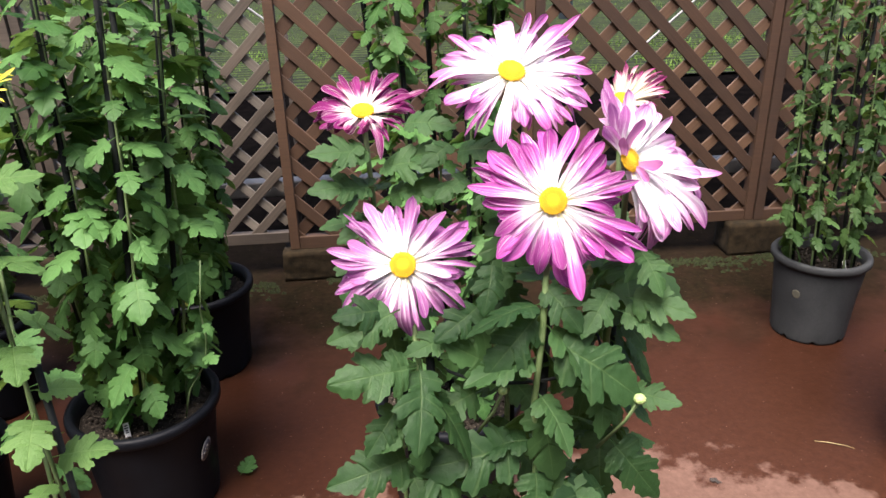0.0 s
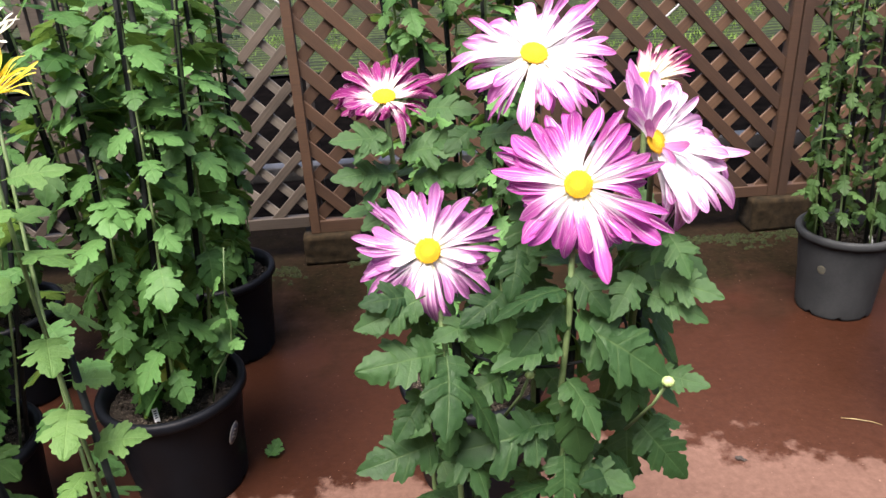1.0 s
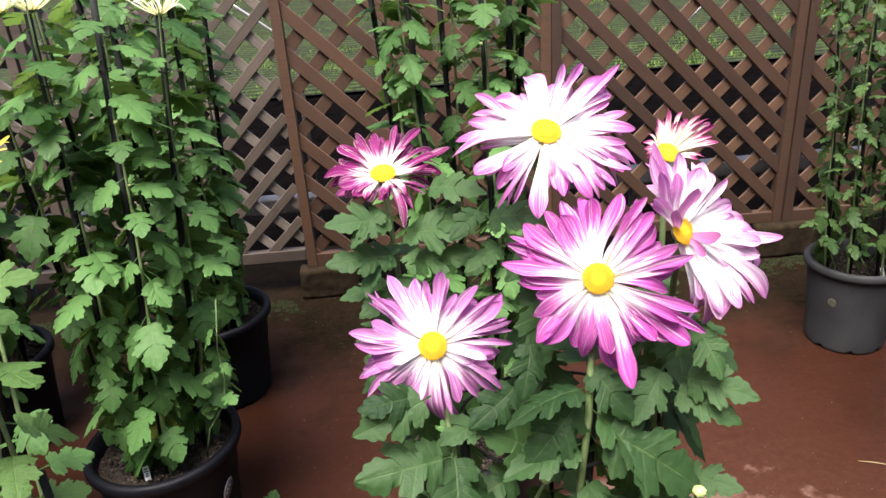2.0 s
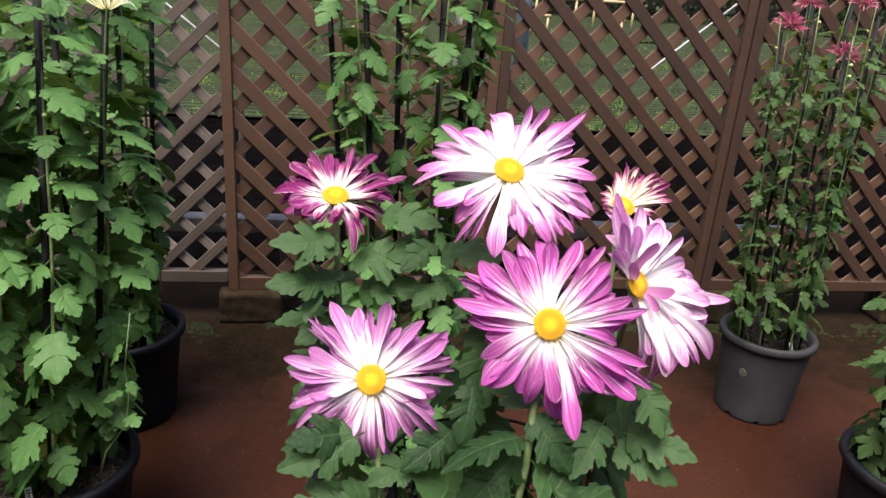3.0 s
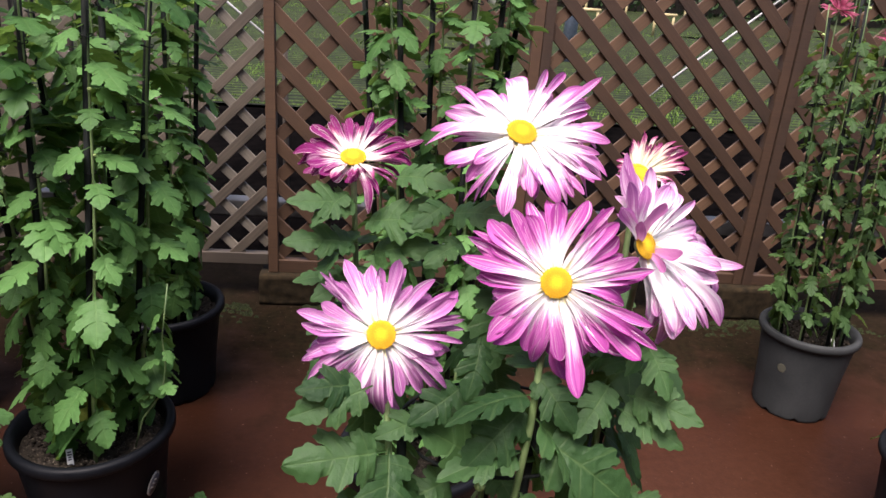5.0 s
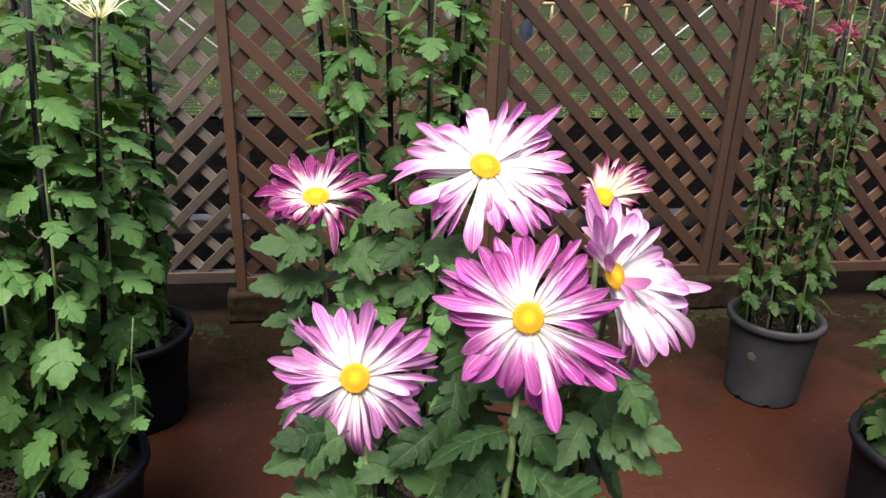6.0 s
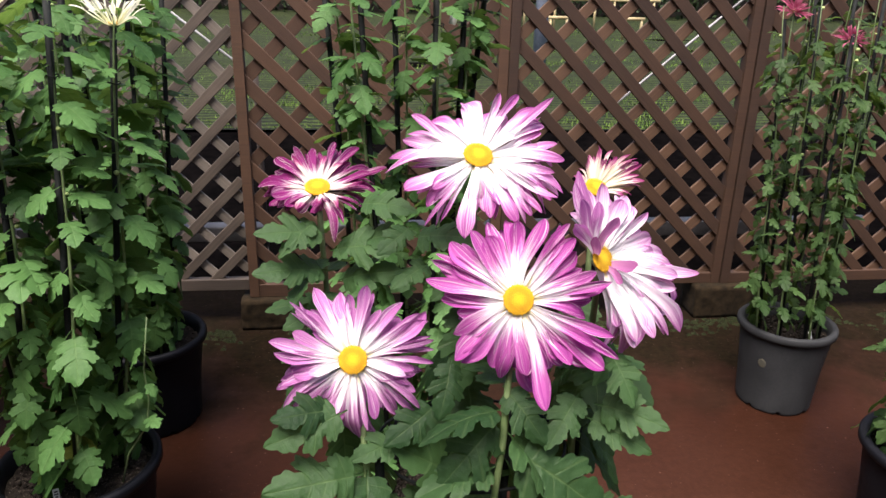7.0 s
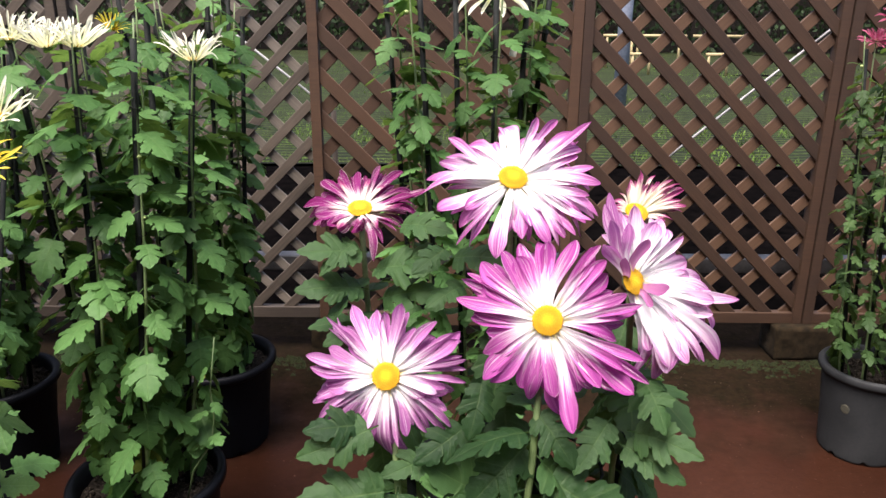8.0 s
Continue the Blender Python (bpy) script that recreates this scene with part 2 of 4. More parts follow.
def floor_material():
    m = Mat("red_painted_concrete", 0.4)
    at = m.coords()
    xyz = m.node("SeparateXYZ", Vector=at)
    big = m.noise(at, 2.2, 5.0, 0.6)
    fine = m.noise(at, 55.0, 6.0, 0.65)
    splash = m.noise(at, 15.0, 6.0, 0.62)
    wide = m.noise(at, 5.5, 3.0, 0.5)
    red = m.ramp(m.math("ADD", m.math("MULTIPLY", big, 0.6), m.math("MULTIPLY", fine, 0.4)), (0.3, (0.0130, 0.0045, 0.0023)), (0.75, (0.033, 0.0118, 0.0062)))
    dust = m.ramp(m.math("ADD", m.math("MULTIPLY", big, 0.4), m.math("MULTIPLY", fine, 0.6)), (0.3, (0.062, 0.034, 0.0245)), (0.75, (0.118, 0.069, 0.052)))
    edge = m.math("ADD", xyz.outputs[1], m.math("MULTIPLY", m.math("MAXIMUM", m.math("SUBTRACT", xyz.outputs[0], 0.55), 0.0), 0.40))
    edge = m.math("ADD", edge, m.math("MULTIPLY", m.math("MAXIMUM", m.math("SUBTRACT", 0.35, xyz.outputs[0]), 0.0), 0.14))
    edge = m.math("ADD", edge, m.math("MULTIPLY", m.math("SUBTRACT", splash, 0.5), 0.36))
    edge = m.math("ADD", edge, m.math("MULTIPLY", m.math("SUBTRACT", wide, 0.5), 0.30))
    dry = m.math("MULTIPLY", m.math("SUBTRACT", 1.505, edge), 22.0, clamp=True)
    dry = m.math("MULTIPLY", dry, m.math("MULTIPLY", m.math("SUBTRACT", edge, 0.95), 12.0, clamp=True))
    specks = m.ramp(m.noise(at, 120.0, 2.0), (0.70, 0.0), (0.76, 1.0))
    # dirt at the fence foot, with the floor's shade there painted in too
    grime_shade = m.math("ADD", m.math("SUBTRACT", xyz.outputs[1], 1.90), m.math("MULTIPLY", m.math("SUBTRACT", wide, 0.5), 0.9))
    grime_shade = m.math("MULTIPLY", m.math("MULTIPLY", grime_shade, 2.6, clamp=True), m.ramp(splash, (0.25, 0.75), (0.6, 1.0)))
    red = m.mix(grime_shade, red, m.ramp(fine, (0.3, (0.004, 0.003, 0.0018)), (0.75, (0.015, 0.011, 0.006))))
    # a lighter red towards the front and the right
    lighter_right = m.math("MULTIPLY", m.math("SUBTRACT", 2.15, edge), 1.5, clamp=True)
    lighter_right = m.math("MULTIPLY", lighter_right, m.math("MULTIPLY", m.math("ADD", xyz.outputs[0], 0.25), 1.3, clamp=True))
    red = m.mix(m.math("MULTIPLY", lighter_right, 0.55), red, m.ramp(fine, (0.3, (0.030, 0.0122, 0.0072)), (0.75, (0.058, 0.0245, 0.0150))))
    col = m.mix(dry, red, dust)
    col = m.mix(m.math("MULTIPLY", specks, 0.35), col, (0.33, 0.22, 0.17))
    m.color(col)
    m.set(m.b, "Specular IOR Level", m.mix(grime_shade, (0.09, 0.09, 0.09), (0.02, 0.02, 0.02)))
    m.rough(m.mix(dry, m.mix(grime_shade, m.ramp(big, (0.3, 0.30), (0.7, 0.55)), (0.95, 0.95, 0.95)), (0.8, 0.8, 0.8)))
    m.bump(fine, 0.25, 0.002)
    return m.m


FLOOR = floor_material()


# ---- builders ----
def part(name, bm, material, parent=None, label="", at=None, smooth=True):
    """Links a bmesh as one mesh object, under a thing or a part."""
    me = bm
    if isinstance(bm, bmesh.types.BMesh):
        me = bpy.data.meshes.new(name)
        if smooth:
            for f in bm.faces:
                f.smooth = True
        bm.to_mesh(me)
        bm.free()
    if material is not None and not me.materials:
        me.materials.append(material)
    ob = new(name, me)
    if parent is not None:
        ob.parent = parent
    if at is not None:
        ob.matrix_basis = at
    if label:
        tagged(ob, label)
    return ob


def thing(name, place, label, category, group=""):
    ob = new(name)
    ob.empty_display_size = 0.05
    ob.location = place
    return tagged(ob, label, category, group)


def axes(place, ahead, up, scale=(1, 1, 1)):
    """A pose whose y axis runs along ahead and whose z axis leans to up."""
    y = Vector(ahead).normalized()
    x = y.cross(Vector(up))
    if x.length < 1e-4:
        x = y.cross(Vector((0.3, 0.2, 0.9)))
    x.normalize()
    z = x.cross(y)
    m = Matrix((x, y, z)).transposed().to_4x4()
    return Matrix.Translation(place) @ m @ Matrix.Diagonal((*scale, 1))


def box(x0, x1, y0, y1, z0, z1, bevel=0.0):
    bm = bmesh.new()
    bmesh.ops.create_cube(bm, size=1, matrix=Matrix.Translation(((x0 + x1) / 2, (y0 + y1) / 2, (z0 + z1) / 2)) @ Matrix.Diagonal((x1 - x0, y1 - y0, z1 - z0, 1)))
    if bevel:
        bmesh.ops.bevel(bm, geom=bm.edges[:], offset=bevel, segments=2, affect="EDGES", profile=0.6)
    return bm


def tube(points, radii, sides=8, bm=None):
    """A round rod along points, with one radius each."""
    bm = bm or bmesh.new()
    rings = []
    pts = [Vector(p) for p in points]
    for i, p in enumerate(pts):
        way = (pts[min(i + 1, len(pts) - 1)] - pts[max(i - 1, 0)]).normalized()
        side = way.cross(Vector((0.31, 0.95, 0.05))).normalized()
        other = way.cross(side)
        rings.append([bm.verts.new(p + (side * math.cos(a) + other * math.sin(a)) * radii[i]) for a in (2 * math.pi * k / sides for k in range(sides))])
    for a, b in zip(rings, rings[1:]):
        for k in range(sides):
            bm.faces.new((a[k], a[(k + 1) % sides], b[(k + 1) % sides], b[k]))
    bm.faces.new(rings[0][::-1])
    bm.faces.new(rings[-1])
    return bm


def lathe(profile, sides=56):
    bm = bmesh.new()
    rings = [[bm.verts.new((r * math.cos(a), r * math.sin(a), z)) for a in (2 * math.pi * k / sides for k in range(sides))] for r, z in profile]
    for a, b in zip(rings, rings[1:]):
        for k in range(sides):
            bm.faces.new((a[k], a[(k + 1) % sides], b[(k + 1) % sides], b[k]))
    bm.faces.new(rings[0][::-1])
    bm.faces.new(rings[-1])
    return bm


def grid_mesh(name, rows, material):
    """A sheet from rows of (point, u, v), with its UV map."""
    bm = bmesh.new()
    uv = bm.loops.layers.uv.new("UVMap")
    made = [[(bm.verts.new(p), (u, v)) for p, u, v in row] for row in rows]
    for a, b in zip(made, made[1:]):
        for k in range(len(a) - 1):
            four = (a[k], a[k + 1], b[k + 1], b[k])
            f = bm.faces.new([q[0] for q in four])
            f.smooth = True
            for loop, q in zip(f.loops, four):
                loop[uv].uv = q[1]
    me = bpy.data.meshes.new(name)
    bm.to_mesh(me)
    bm.free()
    me.materials.append(material)
    return me


# half of a lobed leaf: how far out, how far up, where the vein leaves the midrib
LOBES = ((0.03, 0.0, 0.0), (0.185, -0.002, 0.02), (0.342, 0.04, 0.04), (0.348, 0.095, 0.07), (0.472, 0.169, 0.09), (0.408, 0.212, 0.12), (0.4, 0.272, 0.15), (0.3, 0.277, 0.18),
         (0.152, 0.264, 0.21), (0.272, 0.342, 0.24), (0.408, 0.385, 0.27), (0.421, 0.452, 0.3), (0.517, 0.552, 0.33), (0.421, 0.579, 0.37), (0.391, 0.643, 0.41), (0.278, 0.608, 0.45),
         (0.15, 0.555, 0.49), (0.227, 0.642, 0.54), (0.315, 0.711, 0.59), (0.258, 0.768, 0.66), (0.242, 0.846, 0.73), (0.147, 0.88, 0.82), (0.088, 0.965, 0.91), (0.0, 1.0, 1.0))


def leaf_mesh(material, seed, width=0.60, depth=0.6, droop=0.25, fold=0.20, fine=1, stalk=0.15):
    """A leaf of blunt toothed lobes with clefts between, one unit long with its stalk, along y, face up; depth 1 cuts the clefts deepest."""
    r = random.Random(seed)
    blade = 1 - stalk
    wave, phase, bend = r.uniform(0.5, 1.1), r.uniform(0, 6), r.uniform(-0.14, 0.14)
    edges = []
    for side in (-1, 1):
        flap = [r.uniform(-1.0, 0.6) for _ in range(3)]
        grow = [r.uniform(0.84, 1.12) for _ in range(3)]
        move = [r.uniform(-0.03, 0.03) for _ in range(3)]
        pts = []
        for k, (x, y, m) in enumerate(LOBES):
            lobe = min(2, k // 8)
            cleft = {8: 1.0, 16: 1.0, 7: 0.4, 9: 0.4, 15: 0.4, 17: 0.3}.get(k, 0.0)
            x = x + (0.34 - x) * cleft * (1 - depth) * 0.9
            mid = math.sin(math.pi * min(1.0, max(0.0, (k - 8 * lobe) / 8)))
            q = (k - 8 * lobe) / 8 if lobe < 2 else 0.5 + (k - 16) / 14
            pts.append((x * width * (1 + (grow[lobe] - 1) * mid), y + move[lobe] * mid, m, lobe + q, flap[lobe] * mid))
        if fine > 1:
            more = []
            for k in range(len(pts) - 1):
                p0, p1, p2, p3 = pts[max(k - 1, 0)], pts[k], pts[k + 1], pts[min(k + 2, len(pts) - 1)]
                tooth = 1 + r.uniform(-0.01, 0.07) * (0 < k < len(pts) - 2)
                more += [p1, tuple((9 * (b + c) - a - d) / 16 * (tooth if j == 0 else 1) if j < 2 else (b + c) / 2 for j, (a, b, c, d) in enumerate(zip(p0, p1, p2, p3)))]
            pts = more + [pts[-1]]
        edges.append(pts)
    rows = []
    for i in range(3):
        y = stalk * i / 3
        rows.append([((0.011 * v + bend * y * y, y, 0.012 * abs(v) - droop * y * y), v * 0.5 + 0.5, 0.0) for v in (-1, -0.6, -0.25, 0, 0.25, 0.6, 1)])
    for left, right in zip(*edges):
        row = []
        for v in (-1, -0.6, -0.25, 0, 0.25, 0.6, 1):
            ex, ey, m, at, flap = right if v > 0 else left
            g = abs(v)
            x = ex * g * (1 if v > 0 else -1)
            y = stalk + blade * (m + (ey - m) * g)
            ridge = abs(math.sin(math.pi * at))
            z = fold * abs(x) * (1 - 0.6 * g) - droop * max(0.0, y - 0.05) ** 2 - droop * 1.2 * x * x
            z += wave * (0.05 * (1 - ridge) * g * (1.2 - g) + 0.07 * flap * g * g + 0.025 * g * math.sin(2.3 * at + phase + v))
            row.append(((x + bend * y * y, y, z), v * 0.5 + 0.5, at / 2.5))
        rows.append(row)
    return grid_mesh("leaf", rows, material)


def leaf_kit(material, count, seed, **shape):
    return [leaf_mesh(material, seed + k, **shape) for k in range(count)]


def petal_mesh(material, seed, width, claw, curl, cup, twist=0.6):
    """A grooved spoon-shaped petal one unit long along y, face up; claw: how narrow its foot is."""
    r = random.Random(seed)
    rows, n = [], 18
    side, roll = r.uniform(-0.14, 0.14), r.uniform(-twist, twist)
    curl = curl + r.uniform(-0.16, 0.12)
    cup = cup * r.uniform(-0.6, 2.8)
    arch, tip, hook = r.uniform(0.0, 0.07), r.uniform(0.66, 0.80), r.uniform(-1.0, 2.6)
    notch, wob, ph = r.uniform(0.0, 0.05), r.uniform(0.006, 0.024), r.uniform(0, 6)
    snake, lop, sharp = r.uniform(-0.03, 0.03), r.uniform(-0.35, 0.35), r.uniform(1.5, 2.4)
    for i in range(n + 1):
        u = 1 - (1 - i / n) ** 1.5
        rise = min(1.0, max(0.0, (u - 0.04) / (tip - 0.02)))
        spread = claw + (1 - claw) * rise ** 1.25
        end = 1 if u < tip else max(0.0, 1 - ((u - tip) / (1 - tip)) ** sharp) ** 0.62
        w = 0.5 * width * spread * max(end, 0.06)
        row = []
        for v in (-1, -0.72, -0.42, 0, 0.42, 0.72, 1):
            x = v * w
            z = cup * v * v * w * (1 - 0.35 * u) + 0.20 * w * math.cos(v * 7.5) + curl * u * u + arch * math.sin(math.pi * u) - hook * 0.6 * max(0, u - 0.62) ** 2
            z += wob * abs(v) * math.sin(6 * u + ph + v)
            a = roll * u
            push = lop * v * w * u - notch * math.cos(v * 7.5) * max(0, u - 0.8) * 2
            row.append(((x * math.cos(a) + side * u * u + snake * math.sin(5.5 * u), u + push, z + x * math.sin(a)), v * 0.5 + 0.5, u))
        rows.append(row)
    return grid_mesh("petal", rows, material)


PETALS = {}


def petal_kit(material, width=0.19, claw=0.42, curl=0.0, cup=0.35, count=11):
    key = (material.name, width, claw, curl, cup)
    if key not in PETALS:
        PETALS[key] = [petal_mesh(material, 100 + k, width * (0.85 + 0.3 * k / count), claw, curl, cup) for k in range(count)]
    return PETALS[key]


def disc_mesh(radius, dome=0.24):
    bm = bmesh.new()
    n = 230
    bmesh.ops.create_uvsphere(bm, u_segments=20, v_segments=10, radius=radius, matrix=Matrix.Diagonal((1, 1, dome, 1)))
    for k in range(n):
        q = math.sqrt((k + 0.5) / n)
        a = k * 2.39996
        out = Vector((math.cos(a) * q, math.sin(a) * q, dome * math.sqrt(max(0, 1 - q * q))))
        c = out * radius
        size = radius * 0.066 * (0.8 + 0.4 * q)
        tipv = bm.verts.new(c + Vector((out.x * 0.5, out.y * 0.5, 1)).normalized() * size * 1.1)
        ring = [bm.verts.new(c + Vector((math.cos(b), math.sin(b), 0)) * size) for b in (0.0, 1.2566, 2.5133, 3.7699, 5.0265)]
        for j in range(5):
            bm.faces.new((ring[j], ring[(j + 1) % 5], tipv))
    me = bpy.data.meshes.new("disc")
    for f in bm.faces:
        f.smooth = True
    bm.to_mesh(me)
    bm.free()
    me.materials.append(DISC)
    return me


DISC_MESH = disc_mesh(1.0)


def calyx_mesh():
    bm = bmesh.new()
    bmesh.ops.create_uvsphere(bm, u_segments=14, v_segments=8, radius=1.0, matrix=Matrix.Diagonal((1, 1, 0.7, 1)))
    for v in bm.verts:
        if v.co.z > 0:
            v.co.z *= 0.25
    for f in bm.faces:
        f.smooth = True
    me = bpy.data.meshes.new("flower")
    bm.to_mesh(me)
    bm.free()
    me.materials.append(STEM)
    return me


CALYX = calyx_mesh()


def flower(owner, place, normal, top, size, kit, layers, seed, disc=0.0115, reach=None, label="", inner=None):
    """A daisy-like bloom. layers: (petals, length, rise in degrees); reach: how long the petals are by clock angle from the top, turning right."""
    r = random.Random(seed)
    ahead = Vector(top) - Vector(normal).normalized() * Vector(top).dot(Vector(normal).normalized())
    head = part("flower", CALYX, None, owner, label, axes(place, ahead, normal))
    head.scale = (1, 1, 1)
    base = head.matrix_basis.copy()
    head.matrix_basis = base @ Matrix.Diagonal((disc * 0.9, disc * 0.9, disc * 0.9, 1))
    inv = Matrix.Diagonal((1 / (disc * 0.9),) * 3 + (1,))
    part("disc", DISC_MESH, None, head, "", inv @ Matrix.Translation((0, 0, disc * 0.12)) @ Matrix.Diagonal((disc, disc, disc, 1)))
    for depth, (count, length, rise) in enumerate(layers):
        for k in range(count):
            a = 2 * math.pi * (k + 0.5 * (depth % 2) + r.uniform(-0.3, 0.3)) / count
            far = 1.0
            if reach:
                q = (a / (2 * math.pi) * len(reach)) % len(reach)
                lo = int(q)
                far = reach[lo] + (reach[(lo + 1) % len(reach)] - reach[lo]) * (q - lo)
            size_k = size * length * far * r.uniform(0.86, 1.07)
            lift = radians(rise + r.uniform(-9, 9))
            out = Vector((math.sin(a), math.cos(a), 0))
            go = out * math.cos(lift) + Vector((0, 0, math.sin(lift)))
            foot = out * disc * (0.72 - 0.10 * depth) + Vector((0, 0, -0.002 + 0.0014 * depth))
            wide = r.uniform(0.8, 1.15) * (size / max(size_k, 0.5 * size)) ** 0.35
            roll = Vector((r.uniform(-0.3, 0.3), r.uniform(-0.3, 0.3), 1))
            part("petal", r.choice(kit), None, head, "", inv @ axes(foot, go, roll, (size_k * wide, size_k, size_k)))
    return head


def bloom_face(owner, place, normal, mat, petals, seed, disc, fill=(), rise=0.0, label="", inside=None, under=0.8, sag=14):
    """A bloom with its own petals: (clock angle from the top, length, width), lengths in millimetres; fill: rows of short inner petals;
    under: how many petals of a lower row show between them; sag: degrees by which the lowest petals hang back."""
    r = random.Random(seed)
    normal = Vector(normal).normalized()
    head = part("flower", CALYX, None, owner, label, axes(place, Vector((0, 0, 1)) - normal * normal.z, normal, (disc * 0.9,) * 3))
    inv = Matrix.Diagonal((1 / (disc * 0.9),) * 3 + (1,))
    part("disc", DISC_MESH, None, head, "", inv @ Matrix.Translation((0, 0, disc * 0.10)) @ Matrix.Diagonal((disc, disc, disc, 1)))
    kit, inner = petal_kit(mat, 0.20, 0.34, 0.0, 0.34, 22), petal_kit(inside or PETAL_INNER, 0.20, 0.30, 0.0, 0.34, 12)
    hang = {a: -sag * max(0.0, -math.cos(radians(a))) for a, _, _ in petals}
    rows = []
    for a, l, w in petals:
        for deep in (-0.0042, -0.0028, -0.0012):
            if r.random() < under:
                rows.append((a + r.uniform(-10, 10), l * r.uniform(0.74, 1.0), w * r.uniform(0.65, 1.05), rise + hang[a] + 1500 * deep + r.uniform(-6, 5), kit, deep))
    for a, l, w in petals:
        rows.append((a + r.uniform(-1, 1), l, w, rise + hang[a] + r.uniform(-5, 6), kit, 0.0))
    for count, length, width, up in fill:
        for k in range(count):
            rows.append((360 * (k + r.uniform(-0.35, 0.35)) / count, length * r.uniform(0.8, 1.12), width * r.uniform(0.8, 1.2), up + r.uniform(-7, 7), inner, 0.0012))
    for k, (a, l, w, up, made, deep) in enumerate(rows):
        a, lift, l, w = radians(a), radians(up), l * 0.001, w * 0.00126
        out = Vector((math.sin(a), math.cos(a), 0))
        foot = out * disc * 0.66 + Vector((0, 0, -0.0014 + deep + r.uniform(-0.0008, 0.0008)))
        go = out * math.cos(lift) + Vector((0, 0, math.sin(lift)))
        reach = l - disc * 0.66
        roll = Vector((0, 0, 1)) + Vector((r.uniform(-0.4, 0.4), r.uniform(-0.4, 0.4), 0))
        part("petal", r.choice(made), None, head, "", inv @ axes(foot, go, roll, (w / 0.2, reach, reach)))
    return head


def soil_mesh(radius, seed):
    r = random.Random(seed)
    bm = bmesh.new()
    n = 26
    bmesh.ops.create_grid(bm, x_segments=n, y_segments=n, size=radius)
    for v in bm.verts:
        d = max(abs(v.co.x), abs(v.co.y))
        l = v.co.to_2d().length
        if l > 1e-6:
            v.co.xy = v.co.to_2d() * (d / l)
        v.co.z = 0.009 * noise.noise(v.co * 60 + Vector((seed, 0, 0))) + 0.006 * noise.noise(v.co * 150)
    for _ in range(320):
        a, q = r.uniform(0, 6.283), radius * math.sqrt(r.random()) * 0.96
        s = r.uniform(0.0022, 0.0075)
        bmesh.ops.create_icosphere(bm, subdivisions=1, radius=s, matrix=Matrix.Translation((q * math.cos(a), q * math.sin(a), s * 0.5)) @ Matrix.Diagonal((1, r.uniform(0.6, 1), r.uniform(0.5, 0.9), 1)))
    return bm


def pot_mesh(radius, height, lip):
    r, h = radius, height
    bm = lathe([(r * 0.70, 0.0), (r * 0.76, 0.0), (r * 0.775, 0.006), (r * 0.777, 0.012), (r * 0.783, 0.022), (r * 0.84, h * 0.5), (r * 0.905, h - 0.046), (r * 0.912, h - 0.032), (r * 0.914, h - 0.028), (r * 0.92, h - 0.024), (r - 0.003, h - 0.022), (r, h - 0.018), (r, h - 0.006), (r - 0.003, h - 0.001), (r - 0.009, h), (r - 0.017, h - 0.003), (r - 0.022, h - 0.03), (r * 0.72, 0.02), (r * 0.3, 0.016)], 64)
    # drain notches round the foot
    for v in bm.verts:
        a = math.atan2(v.co.y, v.co.x)
        if v.co.z < 0.0125 and v.co.to_2d().length > r * 0.74:
            v.co.z = max(v.co.z, 0.014 * min(1.0, max(0.0, math.cos(a * 8 + math.pi * 0.5) - 0.72) / 0.10))
    return bm


def tag_parts(owner, place, yaw, lean=20, size=0.6):
    m = pose(*place, -lean, 0, yaw) @ Matrix.Scale(size, 4)
    card = part("tag", box(-0.009, 0.009, -0.0006, 0.0006, -0.03, 0.035, 0.0003), WHITE, owner, "small white plastic plant tag", m)
    for z, w in ((0.026, 0.005), (0.018, 0.006), (0.010, 0.004), (0.003, 0.005)):
        part("print", box(-w, w, -0.0022, -0.0012, z - 0.002, z + 0.002), INK, card, "dark unreadable print")


def potted(name, place, label, pot_mat, radius=0.15, height=0.25, group="potted chrysanthemums", seed=1, turn=0.0):
    ob = thing(name, place, label, "potted plant", group)
    part("pot", pot_mesh(radius, height, 0.01), pot_mat, ob, "", pose(0, 0, 0, 0, 0, turn))
    part("soil", soil_mesh(radius - 0.021, seed), SOIL, ob, "dark crumbly potting soil", Matrix.Translation((0, 0, height - 0.035)))
    return ob


def stem_path(a, b, sway, r, n=9):
    a, b = Vector(a), Vector(b)
    out = []
    p1, p2 = r.uniform(0, 6), r.uniform(0, 6)
    for i in range(n):
        u = i / (n - 1)
        out.append(a.lerp(b, u) + Vector((math.sin(p1 + 7 * u), math.cos(p2 + 6 * u), 0)) * sway * min(1, 4 * u))
    return out


def along(path, u):
    q = u * (len(path) - 1)
    i = min(int(q), len(path) - 2)
    return path[i].lerp(path[i + 1], q - i)


BUD_BALL = []


def side_buds(owner, path, r, count, size=0.0042):
    """Small pale buds close to a stem."""
    if not BUD_BALL:
        bm = bmesh.new()
        bmesh.ops.create_uvsphere(bm, u_segments=8, v_segments=6, radius=1.0, matrix=Matrix.Diagonal((1, 1, 0.85, 1)))
        for f in bm.faces:
            f.smooth = True
        BUD_BALL.append(bpy.data.meshes.new("bud"))
        bm.to_mesh(BUD_BALL[0])
        bm.free()
        BUD_BALL[0].materials.append(BUD)
    for _ in range(count):
        a, s = r.uniform(0, 6.283), size * r.uniform(0.6, 1.2)
        p = along(path, r.uniform(0.35, 0.98)) + Vector((math.cos(a), math.sin(a), r.uniform(0.0, 0.6))) * 0.007
        part("bud", BUD_BALL[0], None, owner, "", Matrix.Translation(p) @ Matrix.Scale(s, 4))


